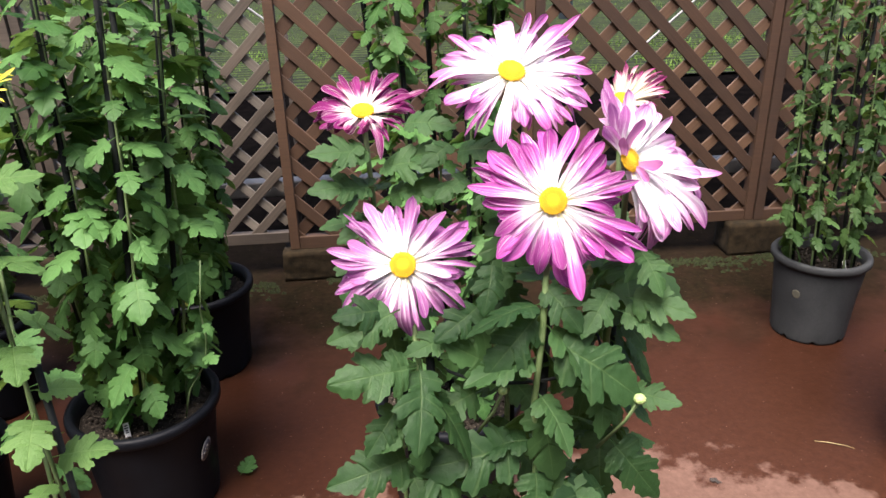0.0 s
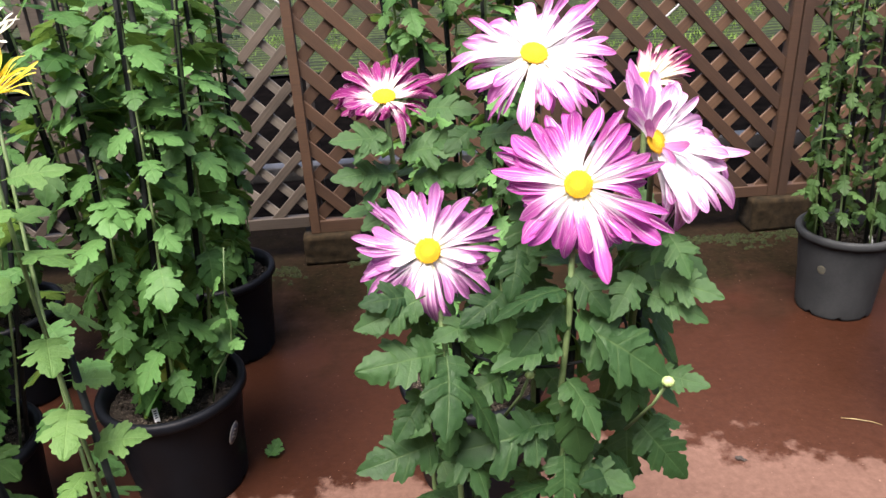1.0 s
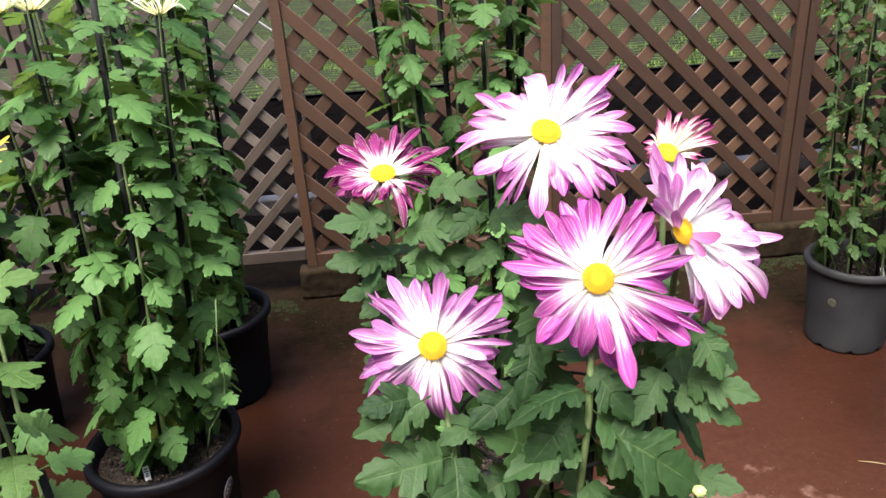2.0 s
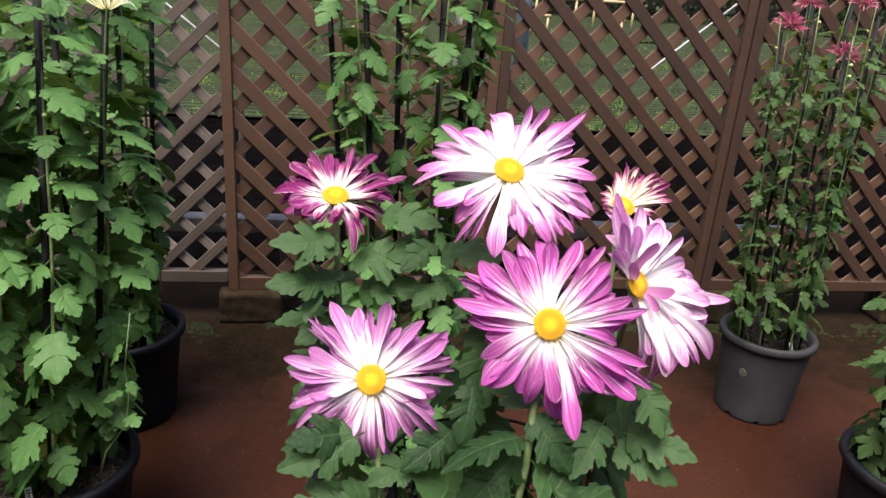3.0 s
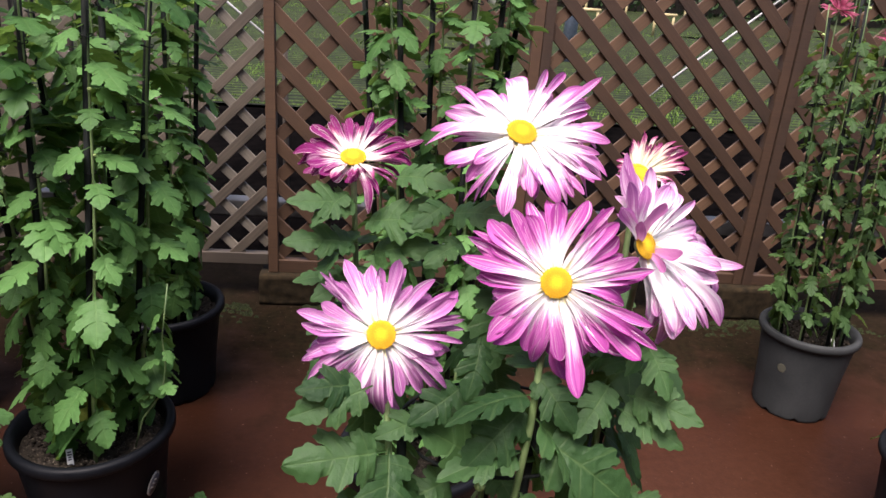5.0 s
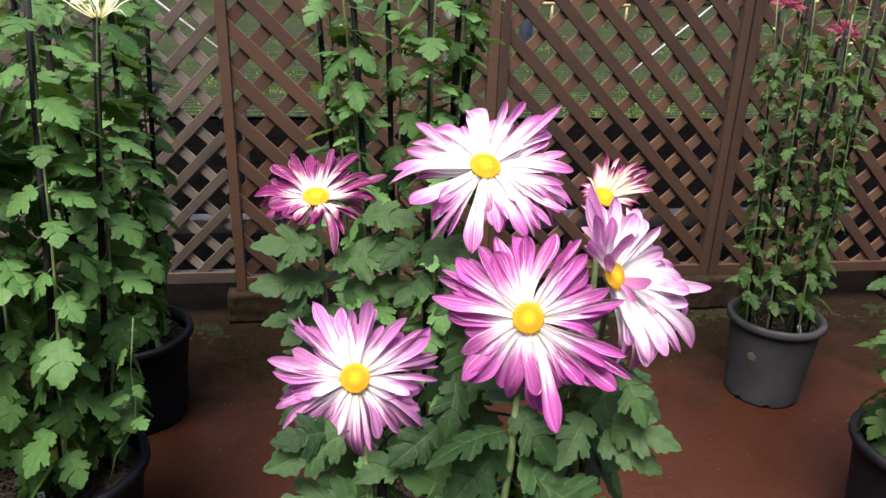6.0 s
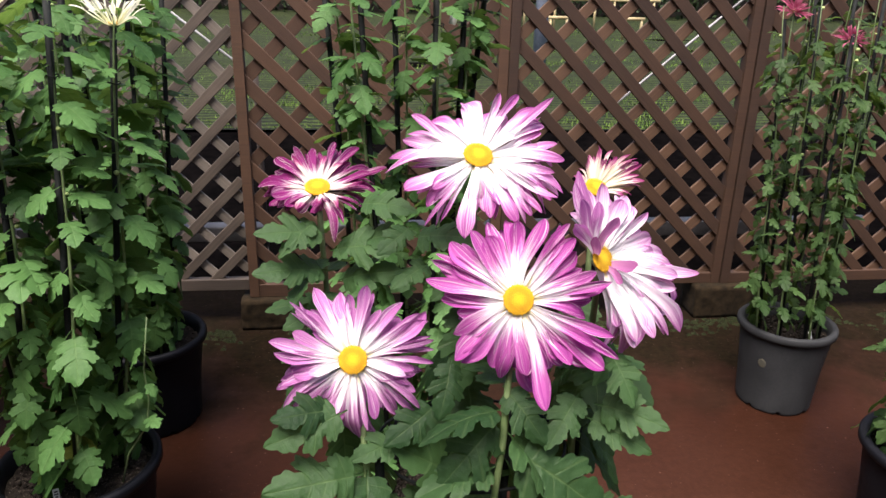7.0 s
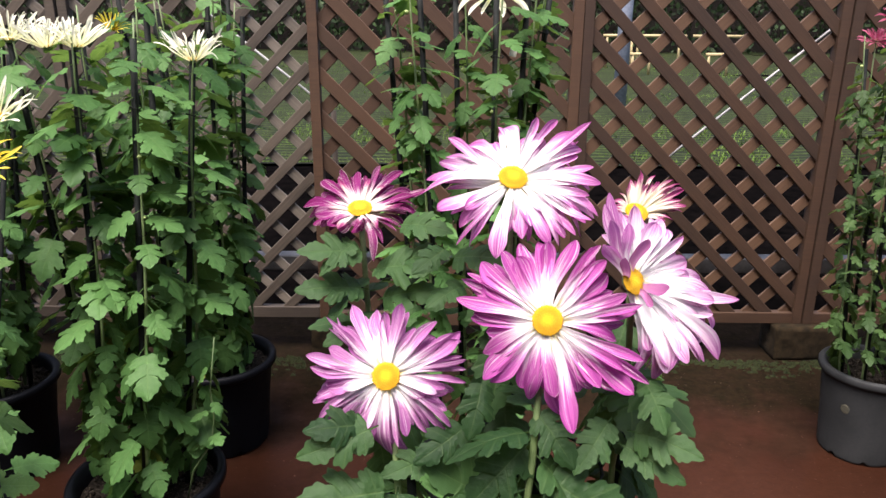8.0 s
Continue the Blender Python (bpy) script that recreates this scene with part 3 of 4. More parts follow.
def leaves_on(owner, path, kit, r, lo, hi, step, size, lift=(-35, 25), grow=0.0, lean=(0, 0), old=None, hang=0.0):
    """Leaves up a stem by turns, from lo to hi of its length; hang: how much further the lower ones droop."""
    length = sum((b - a).length for a, b in zip(path, path[1:]))
    u, a = lo, r.uniform(0, 6.283)
    while u < hi:
        s = size * r.uniform(0.7, 1.2) * (1 + grow * (0.5 - u))
        e = radians(max(-86, r.uniform(*lift) - hang * max(0.0, 0.62 - u)))
        out = Vector((math.cos(a), math.sin(a), 0)) + Vector((*lean, 0))
        out.normalize()
        go = out * math.cos(e) + Vector((0, 0, math.sin(e)))
        face = Vector((0, 0, 1)) + out * r.uniform(0.0, 0.5) + Vector((r.uniform(-0.35, 0.35), r.uniform(-0.35, 0.35), 0))
        mesh = r.choice(old) if old and r.random() < 0.03 and u < 0.45 else r.choice(kit)
        part("leaf", mesh, None, owner, "", axes(along(path, u), go, face, (s, s, s)))
        u += step / length * r.uniform(0.7, 1.35)
        a += 2.39996 + r.uniform(-0.4, 0.4)


def leaf_mass(owner, paths, kit, seed, count, size, lo=0.10, hi=0.85, back=0.7, label="crowded fresh green leaves"):
    """The crowded leaves between and behind the stems, joined: no one could count them."""
    r = random.Random(seed)
    co, faces, uvs, total = [], [], [], 0
    shapes = []
    for me in kit:
        v = np.empty(len(me.vertices) * 3)
        me.vertices.foreach_get("co", v)
        u = np.empty(len(me.loops) * 2)
        me.uv_layers[0].data.foreach_get("uv", u)
        shapes.append((v.reshape(-1, 3), [tuple(p.vertices) for p in me.polygons], u))
    for _ in range(count):
        v, f, u = r.choice(shapes)
        path = r.choice(paths)
        q, a = r.uniform(lo, hi), r.uniform(0, 6.283)
        out = (Vector((math.cos(a), math.sin(a) + back, 0)) + Vector((0.01, 0, 0))).normalized()
        e = radians(max(-85, r.uniform(-40, 12) - 85 * max(0.0, 0.62 - q)))
        go = out * math.cos(e) + Vector((0, 0, math.sin(e)))
        s = size * r.uniform(0.65, 1.2)
        face = Vector((0, 0, 1)) + out * r.uniform(0.0, 0.5) + Vector((r.uniform(-0.4, 0.4), r.uniform(-0.4, 0.4), 0))
        m = np.array(axes(along(path, q), go, face, (s, s, s)))
        co.append(v @ m[:3, :3].T + m[:3, 3])
        faces += [tuple(k + total for k in p) for p in f]
        uvs.append(u)
        total += len(v)
    me = bpy.data.meshes.new("leaf_mass")
    me.from_pydata(np.concatenate(co).tolist(), [], faces)
    me.uv_layers.new(name="UVMap").data.foreach_set("uv", np.concatenate(uvs))
    me.polygons.foreach_set("use_smooth", [True] * len(me.polygons))
    tagged(part("foliage", me, kit[0].materials[0], owner), label, kind="stuff")


def stake_and_stem(owner, foot, top, r, rad=0.0055, stem_top=None, thick=0.0032, stake_top=None):
    """A black stake with a stem tied beside it. Gives the stem's path."""
    foot, top = Vector(foot), Vector(stake_top or top)
    part("stake", tube([foot, foot.lerp(top, 0.5) + Vector((r.uniform(-1, 1), r.uniform(-1, 1), 0)) * 0.004, top], [rad, rad, rad], 8), STAKE, owner)
    gap = Vector((r.choice((-1, 1)) * 0.010, -0.007, 0))
    end = Vector(stem_top or top) + Vector((0, 0, 0.03))
    path = stem_path(foot + gap, end + gap, 0.006, r, 13)
    part("stem", tube(path, [thick * (1.2 - 0.75 * i / 12) for i in range(13)], 7), STEM, owner)
    for u in (0.35, 0.62, 0.86):
        p = along(path, u)
        q = foot.lerp(top, min(1, u))
        mid = (p + q) / 2
        ring = [mid + Vector((math.cos(t) * 0.0095, math.sin(t) * 0.0085, 0.002 * math.sin(2 * t))) for t in (2 * math.pi * k / 10 for k in range(11))]
        part("tie", tube(ring, [0.0011] * 11, 5), STAKE, owner)
    return path


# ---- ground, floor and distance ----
tagged(part("ground", box(-300, 300, -300, 700, -0.30, -0.045), DARK_GROUND), "near-black ground beyond the fence", "ground", kind="structure")
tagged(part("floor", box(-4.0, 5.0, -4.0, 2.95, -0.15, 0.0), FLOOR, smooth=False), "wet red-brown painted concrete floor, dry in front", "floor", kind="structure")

# walls added out of view to cut light from both sides and behind
for name, x0, x1, y0, y1 in (("wall_south", -2.6, 5.2, -4.2, -4.0), ("wall_west", -2.6, -2.4, -4.0, 2.4), ("wall_east", 5.0, 5.2, -4.0, 2.4)):
    tagged(part(name, box(x0, x1, y0, y1, -0.15, 3.4), BLOCKER, smooth=False), "plain dull boarded wall, unseen, added to cut stray light", "wall", kind="structure")


def lawn():
    bm = bmesh.new()
    bmesh.ops.create_grid(bm, x_segments=60, y_segments=40, size=1)
    for v in bm.verts:
        v.co = Vector((v.co.x * 20 + 2, 17 + v.co.y * 11, -0.02))
        v.co.z += 0.05 * noise.noise(v.co * 0.6) if v.co.y > 6.1 else 0
    tagged(part("lawn", bm, LAWN), "mown grass bank behind the lattice fence", "lawn", kind="structure")
    r = random.Random(8)
    verts, faces = [], []
    for k in range(70000):
        y = 6.05 + 12 * r.random() ** 1.6
        x = r.uniform(-0.42, 0.62) * (y + 1.2) + 0.2
        if noise.noise(Vector((x * 2.3, y * 1.6, 4))) + 0.5 * noise.noise(Vector((x * 7, y * 5, 1))) < r.uniform(-0.35, 0.25):
            continue
        h, w, a = r.uniform(0.014, 0.05) * (0.55 + 0.45 * math.sin(y * 46 + 0.6 * math.sin(x * 2))), r.uniform(0.003, 0.007) * (1 + (y - 6) * 0.10), r.uniform(0, 6.283)
        d = Vector((math.cos(a), math.sin(a), 0))
        c = Vector((x, y, -0.03))
        n = len(verts)
        verts += [c - d * w, c + d * w, c + d.yxz * Vector((-0.5, 0.5, 0)) * h + Vector((r.uniform(-0.3, 0.3) * h, r.uniform(-0.3, 0.3) * h, h))]
        faces.append((n, n + 1, n + 2))
    me = bpy.data.meshes.new("grass")
    me.from_pydata([tuple(v) for v in verts], [], faces)
    tagged(part("grass", me, GRASS), "short green grass blades on the bank", "grass", kind="stuff")


lawn()


def hedge():
    r = random.Random(5)
    verts, faces = [], []
    for k in range(16000):
        x = r.uniform(-14, 26)
        bulge = 0.9 * noise.noise(Vector((x * 0.35, 3.1, 0)))
        z = 3.6 * r.random() ** 0.9
        y = 24.0 + bulge + 0.5 * noise.noise(Vector((x * 0.9, z * 1.2, 5))) + r.uniform(0, 0.7)
        s = r.uniform(0.06, 0.16)
        e = Euler((r.uniform(-0.9, 0.9), r.uniform(-0.9, 0.9), r.uniform(0, 6.28))).to_matrix()
        n = len(verts)
        verts += [Vector((x, y, z)) + e @ Vector(p) * s for p in ((-0.5, 0, 0), (0, 0.25, 0.7), (0.5, 0, 0), (0, -0.2, -0.7))]
        faces.append((n, n + 1, n + 2, n + 3))
    me = bpy.data.meshes.new("hedge")
    me.from_pydata([tuple(v) for v in verts], [], faces)
    tagged(part("hedge", me, HEDGE), "dark evergreen hedge far behind the lawn", "hedge", kind="stuff")
    core = bmesh.new()
    bmesh.ops.create_grid(core, x_segments=50, y_segments=8, size=1)
    for v in core.verts:
        x, z = v.co.x * 24 + 6, v.co.y * 2 + 1.9
        v.co = Vector((x, 25.2 + 0.9 * noise.noise(Vector((x * 0.35, 3.1, 0))), z))
    bmesh.ops.solidify(core, geom=core.faces[:], thickness=0.6)
    tagged(part("hedge_wood", core, BARK), "dark twigs inside the hedge", "hedge", kind="structure")


hedge()


def low_fence(x, y, w, h):
    ob = thing("bamboo_rail", (x, y, -0.03), "low yellow bamboo rail at the lawn's far edge", "rail", "bamboo rails")
    part("rail", tube([(-w / 2, 0, h), (w / 2, 0, h)], [0.035, 0.035], 8), STRAW, ob)
    for q in (-0.38, 0.38):
        part("post", tube([(w * q, 0, 0), (w * q, 0, h)], [0.028, 0.028], 8), STRAW, ob)


for x, y, w, h in ((4.05, 17.6, 0.75, 0.72), (4.95, 17.6, 1.25, 0.72), (6.35, 17.6, 1.25, 0.72), (4.0, 15.4, 0.45, 0.42), (5.55, 15.4, 0.5, 0.42)):
    low_fence(x, y, w, h)
tagged(part("post", tube([(2.37, 10.08, -0.04), (2.37, 10.08, 1.2), (2.40, 10.08, 2.6)], [0.09, 0.085, 0.08], 12), POLE_BLUE), "blue-grey post standing on the lawn", "post")
tagged(part("metal_rod", tube([(0.25, 3.2, -0.045), (1.05, 3.2, 0.648), (1.513, 3.2, 1.048), (2.0, 3.2, 1.47)], [0.0052] * 4, 8), PIPE), "pale metal rod leaning behind the fence", "rod", "leaning rods")
tagged(part("metal_rod", tube([(-1.20, 3.2, 1.383), (-0.71, 3.2, 0.991), (-0.486, 3.2, 0.812), (-0.40, 3.2, 0.743)], [0.0052] * 4, 8), PIPE), "pale metal rod leaning behind the fence", "rod", "leaning rods")
tagged(part("thin_post", tube([(-0.40, 3.2, -0.045), (-0.40, 3.2, 0.75)], [0.014, 0.012], 8), BARK), "thin dark post that holds the rod's end", "post")
tagged(part("thin_post", tube([(-1.20, 3.2, -0.045), (-1.20, 3.2, 1.39)], [0.014, 0.012], 8), BARK), "thin dark post that holds the rod's end", "post")


# ---- the lattice fence ----
def strip_mesh(length, width, thick):
    """A thin batten along x, its long edges eased."""
    c = 0.0018
    w, t = width / 2, thick / 2
    ring = [(-w + c, -t), (w - c, -t), (w, -t + c), (w, t - c), (w - c, t), (-w + c, t), (-w, t - c), (-w, -t + c)]
    bm = bmesh.new()
    a = [bm.verts.new((-length / 2, y, z)) for z, y in ring]
    b = [bm.verts.new((length / 2, y, z)) for z, y in ring]
    for k in range(8):
        bm.faces.new((a[k], a[(k + 1) % 8], b[(k + 1) % 8], b[k]))
    bm.faces.new(a[::-1])
    bm.faces.new(b)
    bmesh.ops.recalc_face_normals(bm, faces=bm.faces[:])
    return bm


def clip(c, sign, x0, x1, z0, z1):
    """The stretch of the line x + sign * z = c inside a panel."""
    lo, hi = x0, x1
    if sign > 0:
        lo, hi = max(lo, c - z1), min(hi, c - z0)
    else:
        lo, hi = max(lo, c + z0), min(hi, c + z1)
    return (lo, hi) if hi - lo > 0.02 else None


def panel(name, x0, x1, z0, z1, y, wood, front, first, pitch, second, pitch2, width, stile, label, rail=0.038, rear=None, sides=2, rail_wood=None):
    """A lattice panel. front: the lean of the front battens, 1 for those that fall to the right; first, second: where one batten of each set runs."""
    ob = thing(name, (0, y, 0), label, "lattice fence", "lattice panels")
    r = random.Random(int(x0 * 100) + 7)
    for sign, start, step, depth in ((front, first, pitch, -0.0045), (-front, second, pitch2, 0.0045)):
        for k in range(-60, 60):
            c = start + step * k
            span = clip(c, sign, x0 + stile * 0.55, x1 - stile * 0.55 * (sides - 1), z0 + rail * 0.55, z1 - rail * 0.55)
            if not span:
                continue
            lo, hi = span
            xm = (lo + hi) / 2
            zm = (c - xm) * sign
            bm = strip_mesh((hi - lo) * math.sqrt(2), width * r.uniform(0.96, 1.04), 0.0085)
            turn = pose(xm, depth + r.uniform(-0.0006, 0.0006), zm, 0, 45 * sign, 0)
            part("slat", bm, rear if rear and sign != front else wood, ob, "", turn, smooth=False)
    for a, b in ((x0, x0 + stile), (x1 - stile, x1))[:sides]:
        part("stile", box(a + 0.0008, b - 0.0008, -0.019, 0.019, z0, z1, 0.002), wood, ob, smooth=False)
    for a, b in ((z0, z0 + rail), (z1 - rail, z1)):
        part("rail", box(x0 + stile, x1 - stile * (sides - 1), -0.016, 0.016, a, b, 0.002), rail_wood or wood, ob, smooth=False)
    return ob


TOP = 1.80
panel("lattice_panel", -0.374, 0.464, 0.104, TOP, 2.560, BROWN, 1, 0.7315, 0.133, -1.165, 0.133, 0.040, 0.033, "brown-stained wooden lattice panel with broad slats", 0.044)
panel("lattice_panel", 0.464, 1.268, 0.120, TOP, 2.560, BROWN_SHADED, 1, 1.686, 0.1275, -0.333, 0.1265, 0.037, 0.032, "brown-stained wooden lattice panel before the lawn", rear=BROWN_BACK)
panel("lattice_panel", 1.270, 2.075, 0.120, TOP, 2.556, BROWN_SHADED, 1, 1.700, 0.1275, -0.320, 0.1265, 0.037, 0.034, "brown-stained wooden lattice panel behind the rose plant", rear=BROWN_BACK)
panel("lattice_panel", 2.080, 2.900, 0.120, TOP, 2.556, BROWN_SHADED, 1, 1.700, 0.1275, -0.320, 0.1265, 0.037, 0.034, "brown-stained wooden lattice panel at the fence's end")
panel("lattice_panel", -1.130, -0.378, 0.122, TOP, 2.580, GREY, -1, -1.345, 0.1165, 0.418, 0.1215, 0.030, 0.030, "weathered grey lattice panel beside the brown ones", sides=1, rear=GREY_BACK, rail_wood=GREY_RAIL)
panel("lattice_panel", -1.960, -1.134, 0.122, TOP, 2.572, GREY, -1, -1.345, 0.1165, 0.418, 0.1215, 0.030, 0.030, "weathered grey lattice panel behind tall chrysanthemums", rear=GREY_BACK, rail_wood=GREY_RAIL)


def block(x0, x1, y0, y1, h, seed):
    bm = box(x0, x1, y0, y1, 0.0, h)
    bmesh.ops.subdivide_edges(bm, edges=bm.edges[:], cuts=7, use_grid_fill=True)
    for v in bm.verts:
        if v.co.z > 0.002:
            v.co += Vector((noise.noise(v.co * 30), noise.noise(v.co * 31 + Vector((4, 0, 0))), min(0, noise.noise(v.co * 28)))) * 0.006
    tagged(part("support_block", bm, STONE), "mossy brown block under the lattice panel", "block", "support blocks")


for x0, x1, h in ((-0.400, -0.205, 0.104), (1.175, 1.395, 0.120), (0.40, 0.53, 0.104), (2.00, 2.16, 0.12), (-1.20, -1.06, 0.122), (2.84, 2.9, 0.12), (-1.96, -1.85, 0.122)):
    block(x0, x1, 2.505, 2.625, h, 3)


def moss_strip():
    r = random.Random(21)
    verts, faces = [], []
    for k in range(2600):
        x = r.uniform(-1.6, 2.6)
        y = 2.50 - abs(r.gauss(0, 0.055)) * (0.6 + noise.noise(Vector((x * 3, 0, 0))))
        if noise.noise(Vector((x * 5, y * 5, 2))) < -0.12:
            continue
        s = r.uniform(0.003, 0.011)
        n = len(verts)
        verts += [(x - s, y - s * 0.6, 0.0), (x + s, y - s * 0.7, 0.0), (x + s * 0.7, y + s, 0.0), (x - s * 0.8, y + s * 0.8, 0.0), (x + r.uniform(-0.4, 0.4) * s, y, s * r.uniform(0.5, 1.3))]
        faces += [(n, n + 1, n + 4), (n + 1, n + 2, n + 4), (n + 2, n + 3, n + 4), (n + 3, n, n + 4)]
    me = bpy.data.meshes.new("moss")
    me.from_pydata(verts, [], faces)
    tagged(part("moss", me, MOSS), "dark moss and dirt along the fence foot", "moss", kind="stuff")


moss_strip()
gutter = thing("pale_trough", (0, 2.70, 0.0), "pale plastic trough standing behind the fence", "trough")
part("body", box(-1.7, 1.9, -0.03, 0.03, 0.255, 0.310, 0.006), TROUGH, gutter)
for x in (-1.4, -0.2, 0.8, 1.7):
    part("leg", box(x - 0.02, x + 0.02, -0.02, 0.02, 0.0, 0.265, 0.003), BARK, gutter)


# ---- leaf kits ----
KIT_MAIN = leaf_kit(LEAF_MAIN, 9, 11, width=0.62, depth=0.62, droop=0.34, fold=0.26, fine=2, stalk=0.12)
KIT_SIDE = leaf_kit(LEAF_SIDE, 9, 31, width=0.72, depth=0.50, droop=0.30, fine=2, stalk=0.24)
KIT_MASS = leaf_kit(LEAF_MASS, 6, 131, width=0.72, depth=0.50, droop=0.30, stalk=0.24)
KIT_FORE = leaf_kit(LEAF_FORE, 4, 51, width=0.74, depth=0.42, droop=0.22, fine=2, stalk=0.18)
KIT_THIN = leaf_kit(LEAF_THIN, 6, 71, width=0.56, depth=1.0, droop=0.40, fold=0.40, fine=2, stalk=0.30)
KIT_LACE = leaf_kit(LEAF_LACE, 5, 171, width=0.54, depth=1.0, droop=0.40, fold=0.40, stalk=0.30)
KIT_OLD = leaf_kit(LEAF_OLD, 2, 91, width=0.70, depth=0.55, droop=0.5)


# ---- the chrysanthemum in bloom, in the middle ----
MAIN = Vector((0.10, 0.80, 0.0))
bloom = potted("blooming_chrysanthemum", MAIN, "pink and white chrysanthemum in full bloom, staked in a black pot", POT_BLACK, 0.135, 0.22, seed=2)
rm = random.Random(40)


def on_main(p):
    return Vector(p) - MAIN


# petals of the blooms: clock angle from the top, length and width in millimetres
FACE_A = ((7, 63, 11), (29, 68, 6), (32, 64, 9), (41, 62, 9), (52, 56, 11), (63, 53, 10), (71, 60, 9), (83, 69, 8), (93, 50, 8), (110, 73, 7), (114, 83, 7), (119, 65, 6), (128, 79, 10), (136, 60, 10), (163, 82, 13), (172, 56, 11), (181, 62, 10),
          (197, 59, 11), (213, 64, 10), (228, 64, 11), (247, 54, 11), (261, 57, 9), (273, 70, 11), (283, 63, 10), (294, 71, 7), (303, 67, 10), (315, 62, 10), (331, 64, 12), (349, 62, 12))
FACE_B = ((13, 60, 9), (36, 60, 10), (58, 67, 10), (66, 69, 9), (76, 50, 6), (78, 66, 5), (92, 49, 8), (94, 65, 6), (105, 57, 9), (113, 45, 11), (117, 56, 8), (126, 67, 7), (137, 56, 6), (153, 50, 10), (166, 56, 6), (178, 67, 12), (189, 58, 11),
          (202, 45, 7), (206, 62, 5), (224, 52, 11), (230, 61, 6), (244, 67, 7), (248, 61, 10), (258, 60, 11), (270, 62, 10), (280, 67, 12), (311, 56, 6), (311, 68, 5), (319, 62, 7), (327, 68, 11), (337, 55, 7), (351, 57, 12))
FACE_C = ((3, 60, 7), (16, 58, 5), (22, 60, 7), (33, 63, 7), (57, 58, 5), (73, 63, 7), (76, 50, 9), (95, 46, 7), (122, 42, 4), (156, 24, 9), (157, 52, 6), (183, 30, 9), (224, 21, 12), (234, 37, 13), (254, 43, 13), (269, 45, 8), (278, 50, 9),
          (309, 46, 7), (313, 54, 10), (323, 52, 8), (333, 54, 5), (341, 52, 5), (351, 52, 6))
FACE_D = ((10, 65, 11), (24, 64, 6), (31, 65, 9), (34, 80, 6), (50, 78, 8), (59, 83, 7), (66, 75, 11), (83, 70, 10), (88, 72, 9), (95, 64, 8), (111, 74, 8), (121, 69, 9), (127, 50, 12), (130, 70, 8), (145, 65, 8), (155, 62, 8), (165, 64, 9),
          (174, 57, 9), (181, 52, 7), (202, 70, 12), (220, 77, 3), (225, 55, 5), (234, 61, 9), (244, 71, 11), (268, 71, 8), (277, 69, 8), (302, 62, 9), (315, 57, 8), (332, 55, 8), (351, 55, 6))
FACE_E = ((4, 52, 7), (13, 55, 8), (21, 56, 8), (30, 55, 8), (42, 67, 10), (50, 70, 10), (62, 67, 5), (68, 43, 6), (68, 57, 5), (91, 75, 10), (97, 69, 8), (101, 76, 5), (109, 88, 9), (113, 98, 7), (120, 87, 9), (124, 98, 6), (135, 95, 9), (137, 65, 12), (137, 99, 6), (149, 71, 8), (154, 83, 10), (165, 79, 13))
FACE_F = ((18, 41, 4), (32, 32, 3), (38, 47, 4), (50, 42, 3), (53, 49, 4), (61, 51, 4), (70, 39, 3), (71, 53, 5), (86, 41, 4), (94, 44, 5), (110, 32, 4), (251, 18, 4), (281, 21, 4), (325, 22, 4), (359, 30, 3), (10, 36, 3), (25, 44, 3), (45, 36, 3), (80, 48, 4), (300, 20, 4))
bloom_face(bloom, on_main((0.120, 0.734, 0.904)), (-0.16, -0.86, 0.48), PETAL_PINK, FACE_A, 5, 0.0112, (), 1, under=0.62)
bloom_face(bloom, on_main((-0.003, 0.767, 0.840)), (-0.03, -0.84, 0.54), PETAL_PALE, tuple((a, l, w * 0.86) for a, l, w in FACE_B), 9, 0.0112, ((6, 44, 5, 5),), 1, under=0.95, sag=20)
bloom_face(bloom, on_main((-0.032, 0.868, 0.953)), (0.02, -0.40, 0.92), PETAL_DEEP, FACE_C, 14, 0.0108, ((8, 40, 5, 16),), 4, inside=PETAL_SPIKE, under=0.8, sag=0)
bloom_face(bloom, on_main((0.098, 0.812, 0.994)), (0.08, -0.60, 0.80), PETAL_SNOW, FACE_D, 17, 0.0116, ((5, 44, 7, 6),), 2, under=0.8, sag=8)
side_bloom = bloom_face(bloom, on_main((0.181, 0.737, 0.934)), (0.50, -0.70, 0.50), PETAL_WHITE, tuple((a + da, l * k, w * 1.2) for da, k in ((0, 1.0), (6, 0.86), (-7, 0.72)) for a, l, w in FACE_E), 23, 0.0100, (), 3, under=0.8, sag=4)
kit_back = petal_kit(PETAL_PALE, 0.20, 0.5, 0.10, 0.32, 11)
kit_curl = petal_kit(PETAL_DUSKY, 0.20, 0.5, 0.10, 0.32, 11)
for a, l, w, up in ((355, 60, 11, 3), (2, 52, 9, 8), (344, 54, 11, 6), (335, 46, 11, 12), (326, 38, 11, 16), (345, 38, 11, 22), (5, 30, 10, 40), (310, 22, 10, 55), (140, 22, 10, 50), (170, 18, 8, 50)):
    q, e = radians(a), radians(up)
    out = Vector((math.sin(q), math.cos(q), 0))
    undo = Matrix.Diagonal((1 / 0.009,) * 3 + (1,))
    part("petal", (kit_curl if l < 36 else kit_back)[a % 11], None, side_bloom, "", undo @ axes(out * 0.007, out * math.cos(e) + Vector((0, 0, math.sin(e))), (-0.7, 0, 0.7), (w * 0.0046, l * 0.001, l * 0.001)))
